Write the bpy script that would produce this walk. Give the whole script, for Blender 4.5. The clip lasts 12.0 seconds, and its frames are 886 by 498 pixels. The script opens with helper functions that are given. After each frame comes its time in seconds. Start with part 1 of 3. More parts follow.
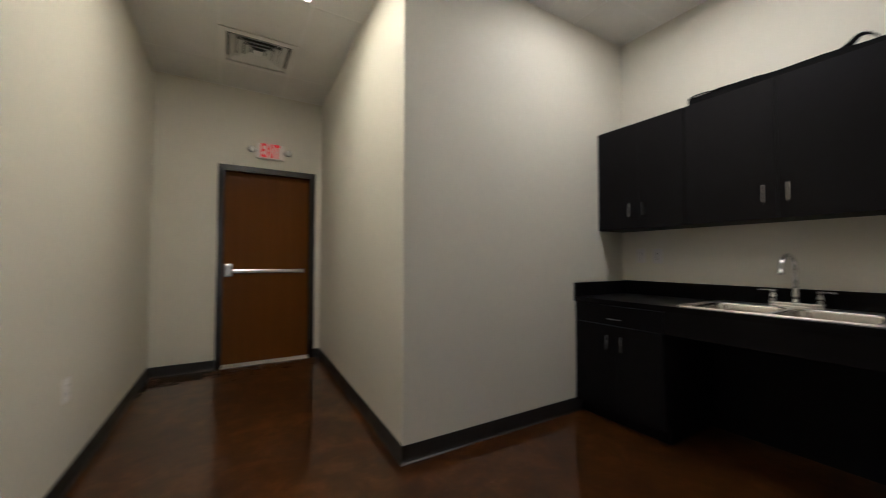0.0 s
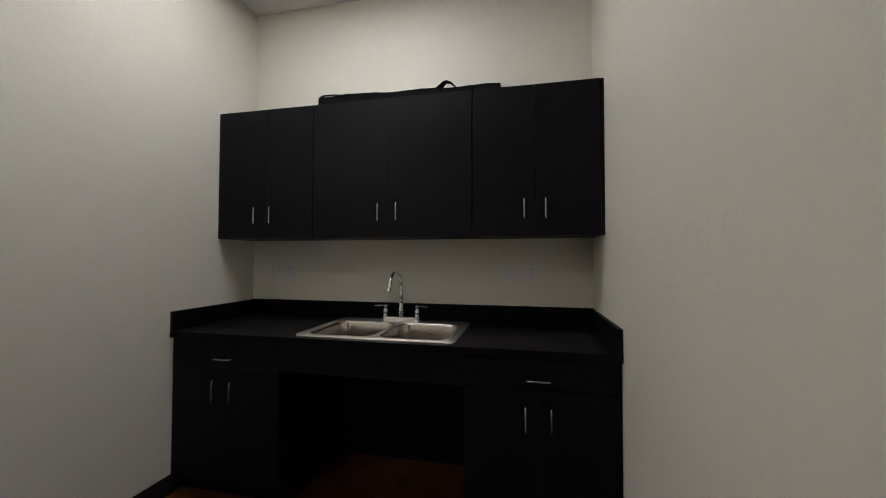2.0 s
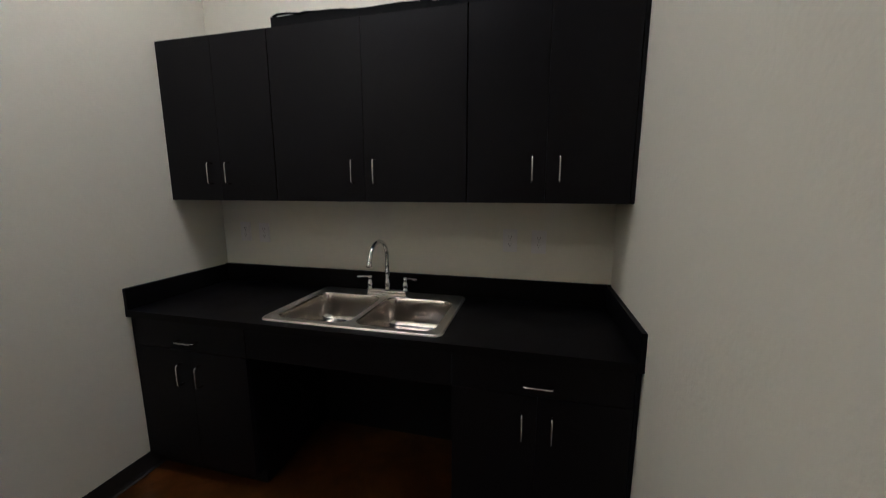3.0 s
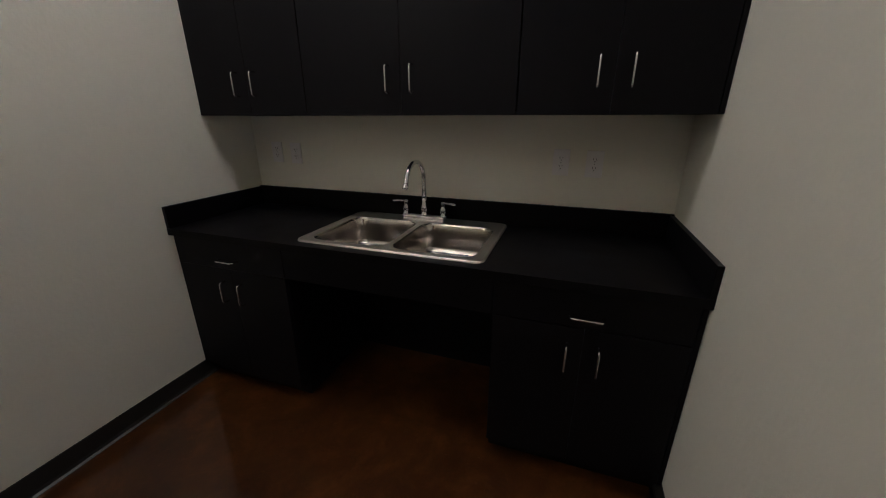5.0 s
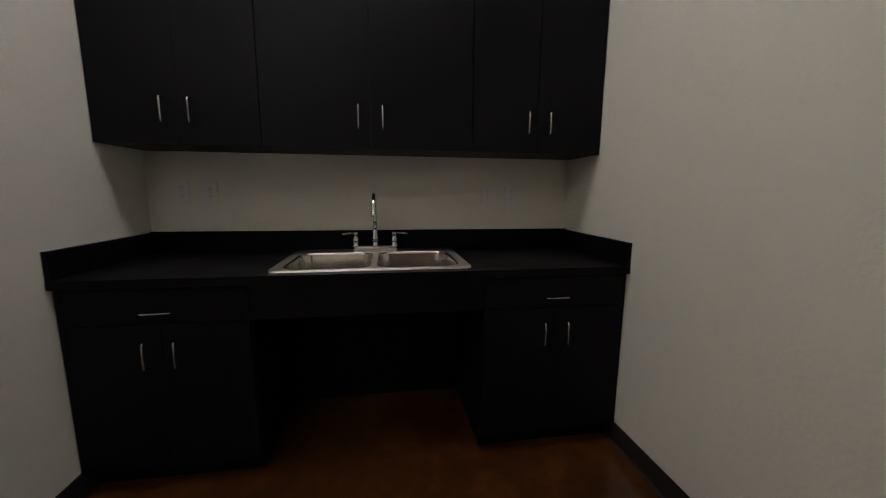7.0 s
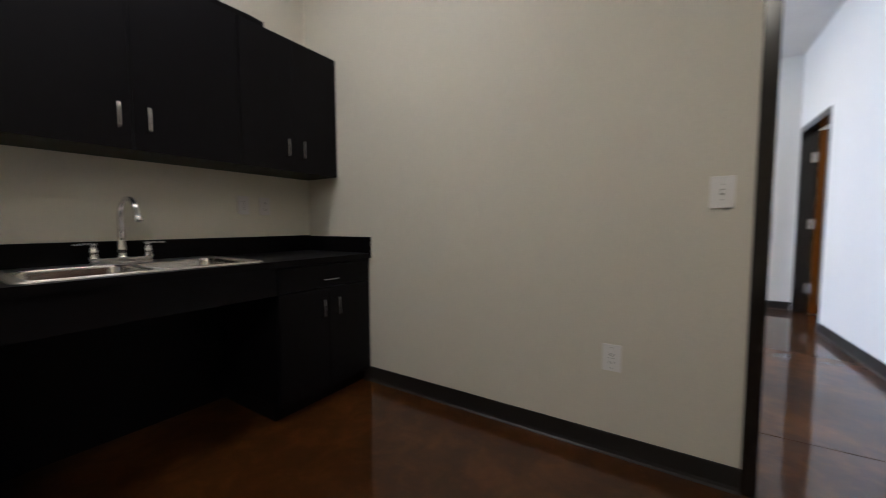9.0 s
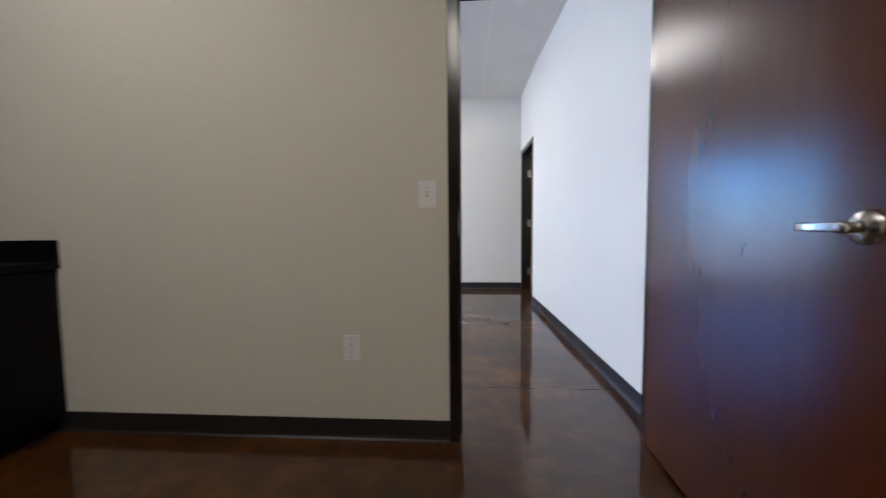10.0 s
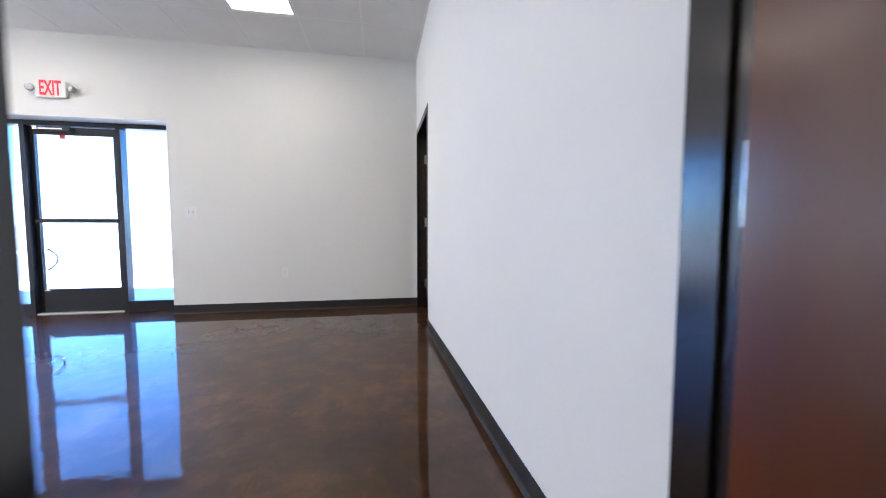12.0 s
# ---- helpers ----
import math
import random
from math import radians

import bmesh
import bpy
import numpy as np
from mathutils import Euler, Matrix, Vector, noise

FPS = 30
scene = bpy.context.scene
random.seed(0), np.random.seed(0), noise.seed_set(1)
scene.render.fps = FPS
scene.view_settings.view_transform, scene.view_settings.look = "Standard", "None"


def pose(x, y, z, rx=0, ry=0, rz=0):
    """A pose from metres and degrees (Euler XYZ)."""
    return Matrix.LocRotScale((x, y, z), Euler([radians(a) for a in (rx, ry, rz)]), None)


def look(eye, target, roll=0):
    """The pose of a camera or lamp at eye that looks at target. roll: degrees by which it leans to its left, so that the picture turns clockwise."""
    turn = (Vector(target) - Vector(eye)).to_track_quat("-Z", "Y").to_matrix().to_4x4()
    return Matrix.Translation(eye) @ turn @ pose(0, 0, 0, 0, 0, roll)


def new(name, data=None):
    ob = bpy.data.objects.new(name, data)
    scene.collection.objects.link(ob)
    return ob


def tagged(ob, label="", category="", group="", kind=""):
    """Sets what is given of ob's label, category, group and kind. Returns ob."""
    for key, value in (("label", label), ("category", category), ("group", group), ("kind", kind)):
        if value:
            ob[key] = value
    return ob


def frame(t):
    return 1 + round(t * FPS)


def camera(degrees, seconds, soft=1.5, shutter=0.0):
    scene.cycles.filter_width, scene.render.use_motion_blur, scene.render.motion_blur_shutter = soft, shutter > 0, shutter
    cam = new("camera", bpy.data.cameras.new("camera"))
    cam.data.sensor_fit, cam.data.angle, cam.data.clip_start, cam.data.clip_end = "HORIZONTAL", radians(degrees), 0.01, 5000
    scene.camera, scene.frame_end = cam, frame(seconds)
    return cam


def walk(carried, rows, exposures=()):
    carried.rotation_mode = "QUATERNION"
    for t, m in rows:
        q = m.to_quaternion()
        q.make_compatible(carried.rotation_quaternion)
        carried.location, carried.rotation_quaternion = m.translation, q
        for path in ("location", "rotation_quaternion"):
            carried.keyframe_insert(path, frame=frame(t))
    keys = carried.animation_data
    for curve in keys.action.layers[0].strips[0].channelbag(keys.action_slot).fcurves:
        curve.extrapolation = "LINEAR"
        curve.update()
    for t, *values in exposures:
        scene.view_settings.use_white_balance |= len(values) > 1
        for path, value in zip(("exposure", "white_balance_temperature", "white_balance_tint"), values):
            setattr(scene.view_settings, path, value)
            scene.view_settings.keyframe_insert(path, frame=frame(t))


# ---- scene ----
cam = camera(101.0, 12.0, soft=1.0, shutter=0.4)
PATH = [
    (0, (1.933, -2.974, 1.164), (0.216, -1.951, 1.223), 0.1),
    (0.3, (1.89, -2.89, 1.183), (0.394, -1.563, 1.241), 0.3),
    (0.5, (1.86, -2.863, 1.194), (0.555, -1.35, 1.253), 0.1),
    (0.7, (1.839, -2.799, 1.186), (0.756, -1.119, 1.256), 0.2),
    (1, (1.817, -2.722, 1.184), (1.066, -0.871, 1.271), 0.4),
    (1.5, (1.867, -2.496, 1.18), (1.398, -0.554, 1.263), 0.2),
    (2, (1.883, -2.282, 1.281), (1.462, -0.328, 1.333), 0.1),
    (2.5, (1.892, -2.091, 1.415), (1.449, -0.144, 1.317), 0.0),
    (3, (1.913, -1.91, 1.464), (1.434, 0.005, 1.137), -0.0),
    (5, (1.844, -1.816, 1.39), (1.228, -0.037, 0.716), -0.0),
    (5.5, (1.759, -1.91, 1.32), (1.182, -0.092, 0.719), 0.3),
    (6, (1.602, -2.026, 1.266), (1.173, -0.125, 0.816), 0.4),
    (6.5, (1.422, -2.072, 1.237), (1.332, -0.103, 0.895), 0.3),
    (8.3, (0.607, -2.204, 1.122), (1.869, -0.662, 0.946), 0.2),
    (8.5, (0.542, -2.228, 1.112), (1.927, -0.794, 0.942), 0.0),
    (9, (0.499, -2.357, 1.068), (2.179, -1.28, 0.935), -0.2),
    (9.5, (0.495, -2.511, 1.052), (2.405, -1.928, 0.932), -0.3),
    (10, (0.587, -2.682, 1.049), (2.579, -2.554, 0.916), -0.5),
    (10.5, (0.812, -2.845, 1.042), (2.803, -2.977, 0.907), -0.3),
    (11, (1.102, -2.94, 1.043), (3.077, -3.225, 0.897), -0.4),
    (11.5, (1.496, -2.998, 1.041), (3.457, -3.365, 0.901), 0.1),
    (11.8, (1.746, -3.047, 1.011), (3.708, -3.412, 0.883), 0.0),
    (12, (1.916, -3.079, 1.022), (3.881, -3.425, 0.894), 0.1),
]
walk(cam, [(t, look(eye, target, roll)) for t, eye, target, roll in PATH],
     exposures=[(0.0, 3.70, 4700, 10), (1.0, 3.66, 4600, 11), (2.0, 3.66, 4550, 11), (3.0, 3.55, 4550, 10), (5.0, 3.36, 4650, 12), (6.5, 3.36, 4650, 12), (8.5, 3.60, 4650, 12), (9.5, 3.64, 4650, 12), (10.5, 3.64, 4700, 12), (11.5, 3.60, 4800, 12), (12.0, 3.56, 4850, 13)])

# ---- world, sun, exposure ----
world = bpy.data.worlds.new("world")
scene.world = world
world.use_nodes = True
wn = world.node_tree
sky = wn.nodes.new("ShaderNodeTexSky")
sky.sky_type = "NISHITA"
sky.sun_disc = False
sky.sun_elevation = radians(60.8)
sky.sun_rotation = radians(-65.5)
sky.altitude = 1500
sky.air_density, sky.dust_density, sky.ozone_density = 1.0, 0.1, 9.0
wn.links.new(sky.outputs[0], wn.nodes["Background"].inputs[0])
wn.nodes["Background"].inputs[1].default_value = 0.12
sun = new("sun", bpy.data.lights.new("sun", "SUN"))
sun.data.energy, sun.data.angle, sun.data.color = 5.0, radians(0.5), (1.0, 0.95, 0.88)
# the sun stands behind the building, so that none falls through the glass front
sun.matrix_world = look((-15.3, 7.0, 30), (0, 0, 0))
# area lamp for sky light, in an unseen glazed front added to brighten the lobby
YN = 7.1             # far end of the lobby
sky_pane = new("sky_pane_light", bpy.data.lights.new("sky_pane_light", "AREA"))
sky_pane.data.shape, sky_pane.data.size, sky_pane.data.size_y = "RECTANGLE", 3.3, 1.98
sky_pane.data.energy, sky_pane.data.color = 23.5, (1.0, 0.865, 0.715)
sky_pane.matrix_world = look((4.50, YN + 0.01, 1.13), (4.50, 0.0, 1.13))

LENS = 0.90           # radiance of the ceiling light diffusers
CEIL = 3.05
XR, XR2 = 2.295, 2.425   # partition with the wooden door
XF = 6.543           # inner face of the street wall
YL = -3.556          # lobby face of the long wall at its doorway


def long_wall_y(x):
    """Kitchenette face of the long wall, which runs a little out of square."""
    return -3.612 - 0.0178 * (x + 2.64)


def lobby_wall_y(x):
    """Lobby face of the long wall, up to the doorway near its end."""
    return -3.652 + 0.0331 * (x - XR2)


# ---- materials ----
def material(name, colour, rough=0.5, metal=0.0, vary=0.0, scale=3.0, bump=0.0, bump_scale=80.0, coat=0.0, coat_rough=0.1, specular=0.5, rough_vary=0.0):
    m = bpy.data.materials.new(name)
    m.use_nodes = True
    t = m.node_tree
    b = t.nodes["Principled BSDF"]
    b.inputs["Base Color"].default_value = (*colour, 1)
    b.inputs["Roughness"].default_value = rough
    b.inputs["Metallic"].default_value = metal
    b.inputs["Coat Weight"].default_value = coat
    b.inputs["Coat Roughness"].default_value = coat_rough
    b.inputs["Specular IOR Level"].default_value = specular
    pos = t.nodes.new("ShaderNodeNewGeometry")
    if vary:
        n1 = t.nodes.new("ShaderNodeTexNoise")
        n1.inputs["Scale"].default_value, n1.inputs["Detail"].default_value = scale, 5
        n2 = t.nodes.new("ShaderNodeTexNoise")
        n2.inputs["Scale"].default_value, n2.inputs["Detail"].default_value = scale * 14, 3
        add = t.nodes.new("ShaderNodeMath")
        add.operation = "MULTIPLY_ADD"
        add.inputs[1].default_value = 0.35
        ramp = t.nodes.new("ShaderNodeMapRange")
        ramp.inputs["From Min"].default_value, ramp.inputs["From Max"].default_value = 0.42, 0.95
        mix = t.nodes.new("ShaderNodeMix")
        mix.data_type = "RGBA"
        mix.inputs["A"].default_value = (*[c * (1 - vary) for c in colour], 1)
        mix.inputs["B"].default_value = (*[min(1, c * (1 + vary)) for c in colour], 1)
        for n in (n1, n2):
            t.links.new(pos.outputs["Position"], n.inputs["Vector"])
        t.links.new(n2.outputs[0], add.inputs[0])
        t.links.new(n1.outputs[0], add.inputs[2])
        t.links.new(add.outputs[0], ramp.inputs["Value"])
        t.links.new(ramp.outputs[0], mix.inputs["Factor"])
        t.links.new(mix.outputs["Result"], b.inputs["Base Color"])
        if rough_vary:
            rr = t.nodes.new("ShaderNodeMapRange")
            rr.inputs["To Min"].default_value, rr.inputs["To Max"].default_value = rough - rough_vary, rough + rough_vary
            t.links.new(ramp.outputs[0], rr.inputs["Value"])
            t.links.new(rr.outputs[0], b.inputs["Roughness"])
    if bump:
        n3 = t.nodes.new("ShaderNodeTexNoise")
        n3.inputs["Scale"].default_value, n3.inputs["Detail"].default_value = bump_scale, 4
        bp = t.nodes.new("ShaderNodeBump")
        bp.inputs["Strength"].default_value, bp.inputs["Distance"].default_value = bump, 0.003
        t.links.new(pos.outputs["Position"], n3.inputs["Vector"])
        t.links.new(n3.outputs[0], bp.inputs["Height"])
        t.links.new(bp.outputs[0], b.inputs["Normal"])
    return m


def stained_concrete():
    """Acid-stained, sealed concrete: brown clouds, dark blotches, pale scuffs under a clear coat."""
    m = bpy.data.materials.new("stained_concrete")
    m.use_nodes = True
    t = m.node_tree
    b = t.nodes["Principled BSDF"]
    pos = t.nodes.new("ShaderNodeNewGeometry")

    def noise_node(scale, detail, rough=0.55, warp=0.0):
        n = t.nodes.new("ShaderNodeTexNoise")
        n.inputs["Scale"].default_value, n.inputs["Detail"].default_value = scale, detail
        n.inputs["Roughness"].default_value, n.inputs["Distortion"].default_value = rough, warp
        t.links.new(pos.outputs["Position"], n.inputs["Vector"])
        return n
    big, mid, fine = noise_node(1.3, 6, 0.6, 0.6), noise_node(6, 6, 0.65, 0.4), noise_node(38, 3)
    ramp = t.nodes.new("ShaderNodeValToRGB")
    cr = ramp.color_ramp
    cr.elements[0].position, cr.elements[0].color = 0.3, (0.0160, 0.0050, 0.0007, 1)
    cr.elements[1].position, cr.elements[1].color = 0.72, (0.112, 0.042, 0.0065, 1)
    e = cr.elements.new(0.5)
    e.color = (0.046, 0.0158, 0.0018, 1)
    sm = t.nodes.new("ShaderNodeMath")
    sm.operation = "MULTIPLY_ADD"
    sm.inputs[1].default_value = 0.5
    half = t.nodes.new("ShaderNodeMath")
    half.operation = "MULTIPLY"
    half.inputs[1].default_value = 0.5
    t.links.new(big.outputs[0], half.inputs[0])
    t.links.new(mid.outputs[0], sm.inputs[0])
    t.links.new(half.outputs[0], sm.inputs[2])
    t.links.new(sm.outputs[0], ramp.inputs[0])
    # pale worn flecks
    fleck = noise_node(17, 5, 0.7, 1.2)
    fr = t.nodes.new("ShaderNodeMapRange")
    fr.inputs["From Min"].default_value, fr.inputs["From Max"].default_value = 0.63, 0.76
    fr.inputs["To Max"].default_value = 0.28
    t.links.new(fleck.outputs[0], fr.inputs["Value"])
    mix = t.nodes.new("ShaderNodeMix")
    mix.data_type = "RGBA"
    mix.inputs["B"].default_value = (0.18, 0.088, 0.038, 1)
    t.links.new(fr.outputs[0], mix.inputs["Factor"])
    t.links.new(ramp.outputs[0], mix.inputs["A"])
    t.links.new(mix.outputs["Result"], b.inputs["Base Color"])
    b.inputs["Roughness"].default_value = 0.45
    b.inputs["Specular IOR Level"].default_value = 0.1
    b.inputs["Coat Weight"].default_value = 0.9
    cro = t.nodes.new("ShaderNodeMapRange")
    cro.inputs["To Min"].default_value, cro.inputs["To Max"].default_value = 0.012, 0.07
    t.links.new(mid.outputs[0], cro.inputs["Value"])
    t.links.new(cro.outputs[0], b.inputs["Coat Roughness"])
    wave = noise_node(5, 3)
    bp = t.nodes.new("ShaderNodeBump")
    bp.inputs["Strength"].default_value, bp.inputs["Distance"].default_value = 0.10, 0.012
    t.links.new(wave.outputs[0], bp.inputs["Height"])
    bp2 = t.nodes.new("ShaderNodeBump")
    bp2.inputs["Strength"].default_value, bp2.inputs["Distance"].default_value = 0.07, 0.002
    t.links.new(fine.outputs[0], bp2.inputs["Height"])
    t.links.new(bp.outputs[0], bp2.inputs["Normal"])
    t.links.new(bp2.outputs[0], b.inputs["Normal"])
    t.links.new(bp2.outputs[0], b.inputs["Coat Normal"])
    return m


def veneer(name, dark, light, gloss=0.45):
    """Stained cherry veneer with upright grain under a satin lacquer."""
    m = bpy.data.materials.new(name)
    m.use_nodes = True
    t = m.node_tree
    b = t.nodes["Principled BSDF"]
    co = t.nodes.new("ShaderNodeTexCoord")
    mp = t.nodes.new("ShaderNodeMapping")
    mp.inputs["Scale"].default_value = (1, 1, 0.045)
    n = t.nodes.new("ShaderNodeTexNoise")
    n.inputs["Scale"].default_value, n.inputs["Detail"].default_value, n.inputs["Distortion"].default_value = 16, 2.0, 0.2
    cloud = t.nodes.new("ShaderNodeTexNoise")
    cloud.inputs["Scale"].default_value, cloud.inputs["Detail"].default_value = 1.7, 3
    mx = t.nodes.new("ShaderNodeMath")
    mx.operation = "MULTIPLY_ADD"
    mx.inputs[1].default_value = 0.35
    t.links.new(co.outputs["Object"], mp.inputs[0])
    t.links.new(co.outputs["Object"], cloud.inputs["Vector"])
    t.links.new(mp.outputs[0], n.inputs["Vector"])
    t.links.new(n.outputs[0], mx.inputs[2])
    t.links.new(cloud.outputs[0], mx.inputs[0])
    ramp = t.nodes.new("ShaderNodeMapRange")
    ramp.inputs["From Min"].default_value, ramp.inputs["From Max"].default_value = 0.25, 1.1
    t.links.new(mx.outputs[0], ramp.inputs["Value"])
    mix = t.nodes.new("ShaderNodeMix")
    mix.data_type = "RGBA"
    mix.inputs["A"].default_value, mix.inputs["B"].default_value = (*dark, 1), (*light, 1)
    t.links.new(ramp.outputs[0], mix.inputs["Factor"])
    t.links.new(mix.outputs["Result"], b.inputs["Base Color"])
    b.inputs["Roughness"].default_value = 0.25
    b.inputs["Specular IOR Level"].default_value = gloss
    return m


def glow(name, colour, strength):
    m = bpy.data.materials.new(name)
    m.use_nodes = True
    b = m.node_tree.nodes["Principled BSDF"]
    b.inputs["Base Color"].default_value = (*colour, 1)
    b.inputs["Emission Color"].default_value = (*colour, 1)
    b.inputs["Emission Strength"].default_value = strength
    return m


def glass():
    m = bpy.data.materials.new("clear_glass")
    m.use_nodes = True
    b = m.node_tree.nodes["Principled BSDF"]
    b.inputs["Base Color"].default_value = (0.96, 0.98, 0.97, 1)
    b.inputs["Roughness"].default_value = 0.0
    b.inputs["Transmission Weight"].default_value = 1.0
    b.inputs["IOR"].default_value = 1.45
    return m


M_WALL = material("wall_paint", (0.675, 0.648, 0.562), 0.55, vary=0.03, scale=1.1, bump=0.36, bump_scale=55, specular=0.35)
M_WALL_WHITENED = material("wall_paint_whitened", (0.766, 0.760, 0.722), 0.5, vary=0.025, scale=1.1, bump=0.3, bump_scale=55, specular=0.35)
M_TRIMWHITE = material("white_paint", (0.78, 0.77, 0.74), 0.5, vary=0.02)
M_CEIL = material("ceiling_tile", (0.74, 0.73, 0.70), 0.9, vary=0.05, scale=2.0, bump=0.5, bump_scale=160, specular=0.1)
M_GRID = material("ceiling_grid", (0.76, 0.75, 0.72), 0.45, vary=0.02)
M_FLOOR = stained_concrete()
M_DIRT = material("joint_filler", (0.02, 0.012, 0.009), 0.8, vary=0.2)
M_BASE = material("black_vinyl", (0.017, 0.0155, 0.0150), 0.42, vary=0.2, scale=4, bump=0.1, bump_scale=30, rough_vary=0.07)
M_LAM = material("black_laminate", (0.0052, 0.0047, 0.0061), 0.45, vary=0.18, scale=2.5, bump=0.05, bump_scale=220, rough_vary=0.05, specular=0.12)
M_COUNTER = material("black_counter", (0.0047, 0.0044, 0.0052), 0.42, vary=0.2, scale=5, bump=0.06, bump_scale=260, rough_vary=0.05, specular=0.08)
M_FRAME = material("dark_painted_steel", (0.010, 0.0078, 0.0070), 0.19, vary=0.15, scale=3, bump=0.02, bump_scale=90, specular=0.7)
M_ALU = material("black_anodised_aluminium", (0.018, 0.018, 0.022), 0.30, metal=0.3, vary=0.1, scale=4)
M_STEEL = material("brushed_steel", (0.55, 0.515, 0.48), 0.20, metal=1.0, vary=0.05, scale=6, rough_vary=0.03)
M_STEEL_RIM = material("satin_steel", (0.62, 0.59, 0.56), 0.36, metal=1.0, vary=0.06, scale=9, rough_vary=0.05)
M_CHROME = material("chrome", (0.66, 0.66, 0.67), 0.07, metal=1.0, vary=0.03, scale=20)
M_NICKEL = material("satin_nickel", (0.60, 0.585, 0.56), 0.25, metal=1.0, vary=0.06, scale=20)
M_PLATE = material("white_plastic", (0.80, 0.79, 0.79), 0.35, vary=0.02, scale=6)
M_PLATE_GREY = material("plate_plastic_greyer", (0.66, 0.635, 0.645), 0.4, vary=0.02, scale=6)
M_THRESH = material("mill_aluminium", (0.62, 0.61, 0.58), 0.42, metal=0.5, vary=0.08, scale=25)
M_DIM_METAL = material("dimmed_metal", (0.20, 0.175, 0.14), 0.35, metal=1.0, vary=0.15, scale=30)
M_RECESS_SHADE = material("recess_shade", (0.015, 0.014, 0.013), 0.6, vary=0.1)
M_GREY = material("grey_plastic", (0.33, 0.33, 0.32), 0.4, vary=0.05, scale=8)
M_DOOR = veneer("cherry_veneer", (0.082, 0.0185, 0.0040), (0.104, 0.0250, 0.0058), 0.70)
M_DOOR2 = veneer("amber_veneer", (0.108, 0.037, 0.0025), (0.138, 0.049, 0.0040), 0.14)
M_BAG = material("black_nylon", (0.004, 0.004, 0.0045), 0.85, vary=0.3, scale=15, bump=0.5, bump_scale=120, specular=0.1)
M_RED = glow("red_letters", (0.75, 0.03, 0.04), 0.030)
M_LENS = glow("light_diffuser", (1.0, 0.775, 0.52), LENS)
M_LENS_LOBBY = glow("lobby_light_diffuser", (1.0, 0.775, 0.515), LENS * 1.12)
M_LENS_WARM = glow("warm_light_diffuser", (1.0, 0.755, 0.445), LENS * 1.3)
M_GLASS = glass()
M_CONC = material("concrete", (0.55, 0.54, 0.51), 0.85, vary=0.12, scale=0.7, bump=0.3, bump_scale=40)
M_YARD = material("yard_concrete", (0.20, 0.197, 0.185), 0.9, vary=0.15, scale=0.5, bump=0.4, bump_scale=60)
M_STICKER = material("red_sticker", (0.62, 0.05, 0.05), 0.5, vary=0.05, scale=30)
M_SCUFF = material("dark_scuff", (0.030, 0.016, 0.012), 0.7, vary=0.2, scale=60)

# ---- mesh helpers ----

def box(bm, x0, x1, y0, y1, z0, z1, bevel=0.0, segments=2):
    a = Vector((min(x0, x1), min(y0, y1), min(z0, z1)))
    b = Vector((max(x0, x1), max(y0, y1), max(z0, z1)))
    made = bmesh.ops.create_cube(bm, size=1.0)["verts"]
    for v in made:
        v.co = Vector([a[i] + (v.co[i] + 0.5) * (b[i] - a[i]) for i in range(3)])
    if bevel:
        edges = {e for v in made for e in v.link_edges}
        bmesh.ops.bevel(bm, geom=list(edges), offset=bevel, segments=segments, affect="EDGES", profile=0.5)
    return bm


def boxes(*rows, bevel=0.0):
    bm = bmesh.new()
    for r in rows:
        box(bm, *r, bevel=bevel)
    return bm


def prism(outline, z0, z1):
    """An upright prism over a plan outline."""
    bm = bmesh.new()
    low = [bm.verts.new((x, y, z0)) for x, y in outline]
    top = [bm.verts.new((x, y, z1)) for x, y in outline]
    bm.faces.new(low[::-1])
    bm.faces.new(top)
    n = len(low)
    for i in range(n):
        bm.faces.new((low[i], low[(i + 1) % n], top[(i + 1) % n], top[i]))
    bmesh.ops.recalc_face_normals(bm, faces=bm.faces)
    return bm


def lathe(bm, profile, m=Matrix(), n=20):
    """A turned body: profile rows (radius, height) about local z, set by m."""
    rings = []
    for r, h in profile:
        rings.append([bm.verts.new(m @ Vector((max(r, 1e-4) * math.cos(2 * math.pi * i / n), max(r, 1e-4) * math.sin(2 * math.pi * i / n), h))) for i in range(n)])
    for a, b in zip(rings, rings[1:]):
        for i in range(n):
            f = bm.faces.new((a[i], a[(i + 1) % n], b[(i + 1) % n], b[i]))
            f.smooth = True
    bm.faces.new(rings[0][::-1])
    bm.faces.new(rings[-1])
    return bm


def tube(bm, pts, radii, n=12, squash=1.0):
    """A round rod along points; radii one number or one a point."""
    pts = [Vector(p) for p in pts]
    if not hasattr(radii, "__len__"):
        radii = [radii] * len(pts)
    rings, side = [], None
    for i, p in enumerate(pts):
        d = (pts[min(i + 1, len(pts) - 1)] - pts[max(i - 1, 0)]).normalized()
        if side is None:
            side = d.cross(Vector((0, 0, 1))) if abs(d.z) < 0.9 else d.cross(Vector((0, 1, 0)))
        side = (side - d * side.dot(d)).normalized()
        up = d.cross(side)
        rings.append([bm.verts.new(p + radii[i] * (math.cos(2 * math.pi * k / n) * side + squash * math.sin(2 * math.pi * k / n) * up)) for k in range(n)])
    for a, b in zip(rings, rings[1:]):
        for k in range(n):
            f = bm.faces.new((a[k], a[(k + 1) % n], b[(k + 1) % n], b[k]))
            f.smooth = True
    bm.faces.new(rings[0][::-1])
    bm.faces.new(rings[-1])
    bmesh.ops.recalc_face_normals(bm, faces=bm.faces)
    return bm


def mesh_of(name, bm, mat):
    me = bpy.data.meshes.new(name)
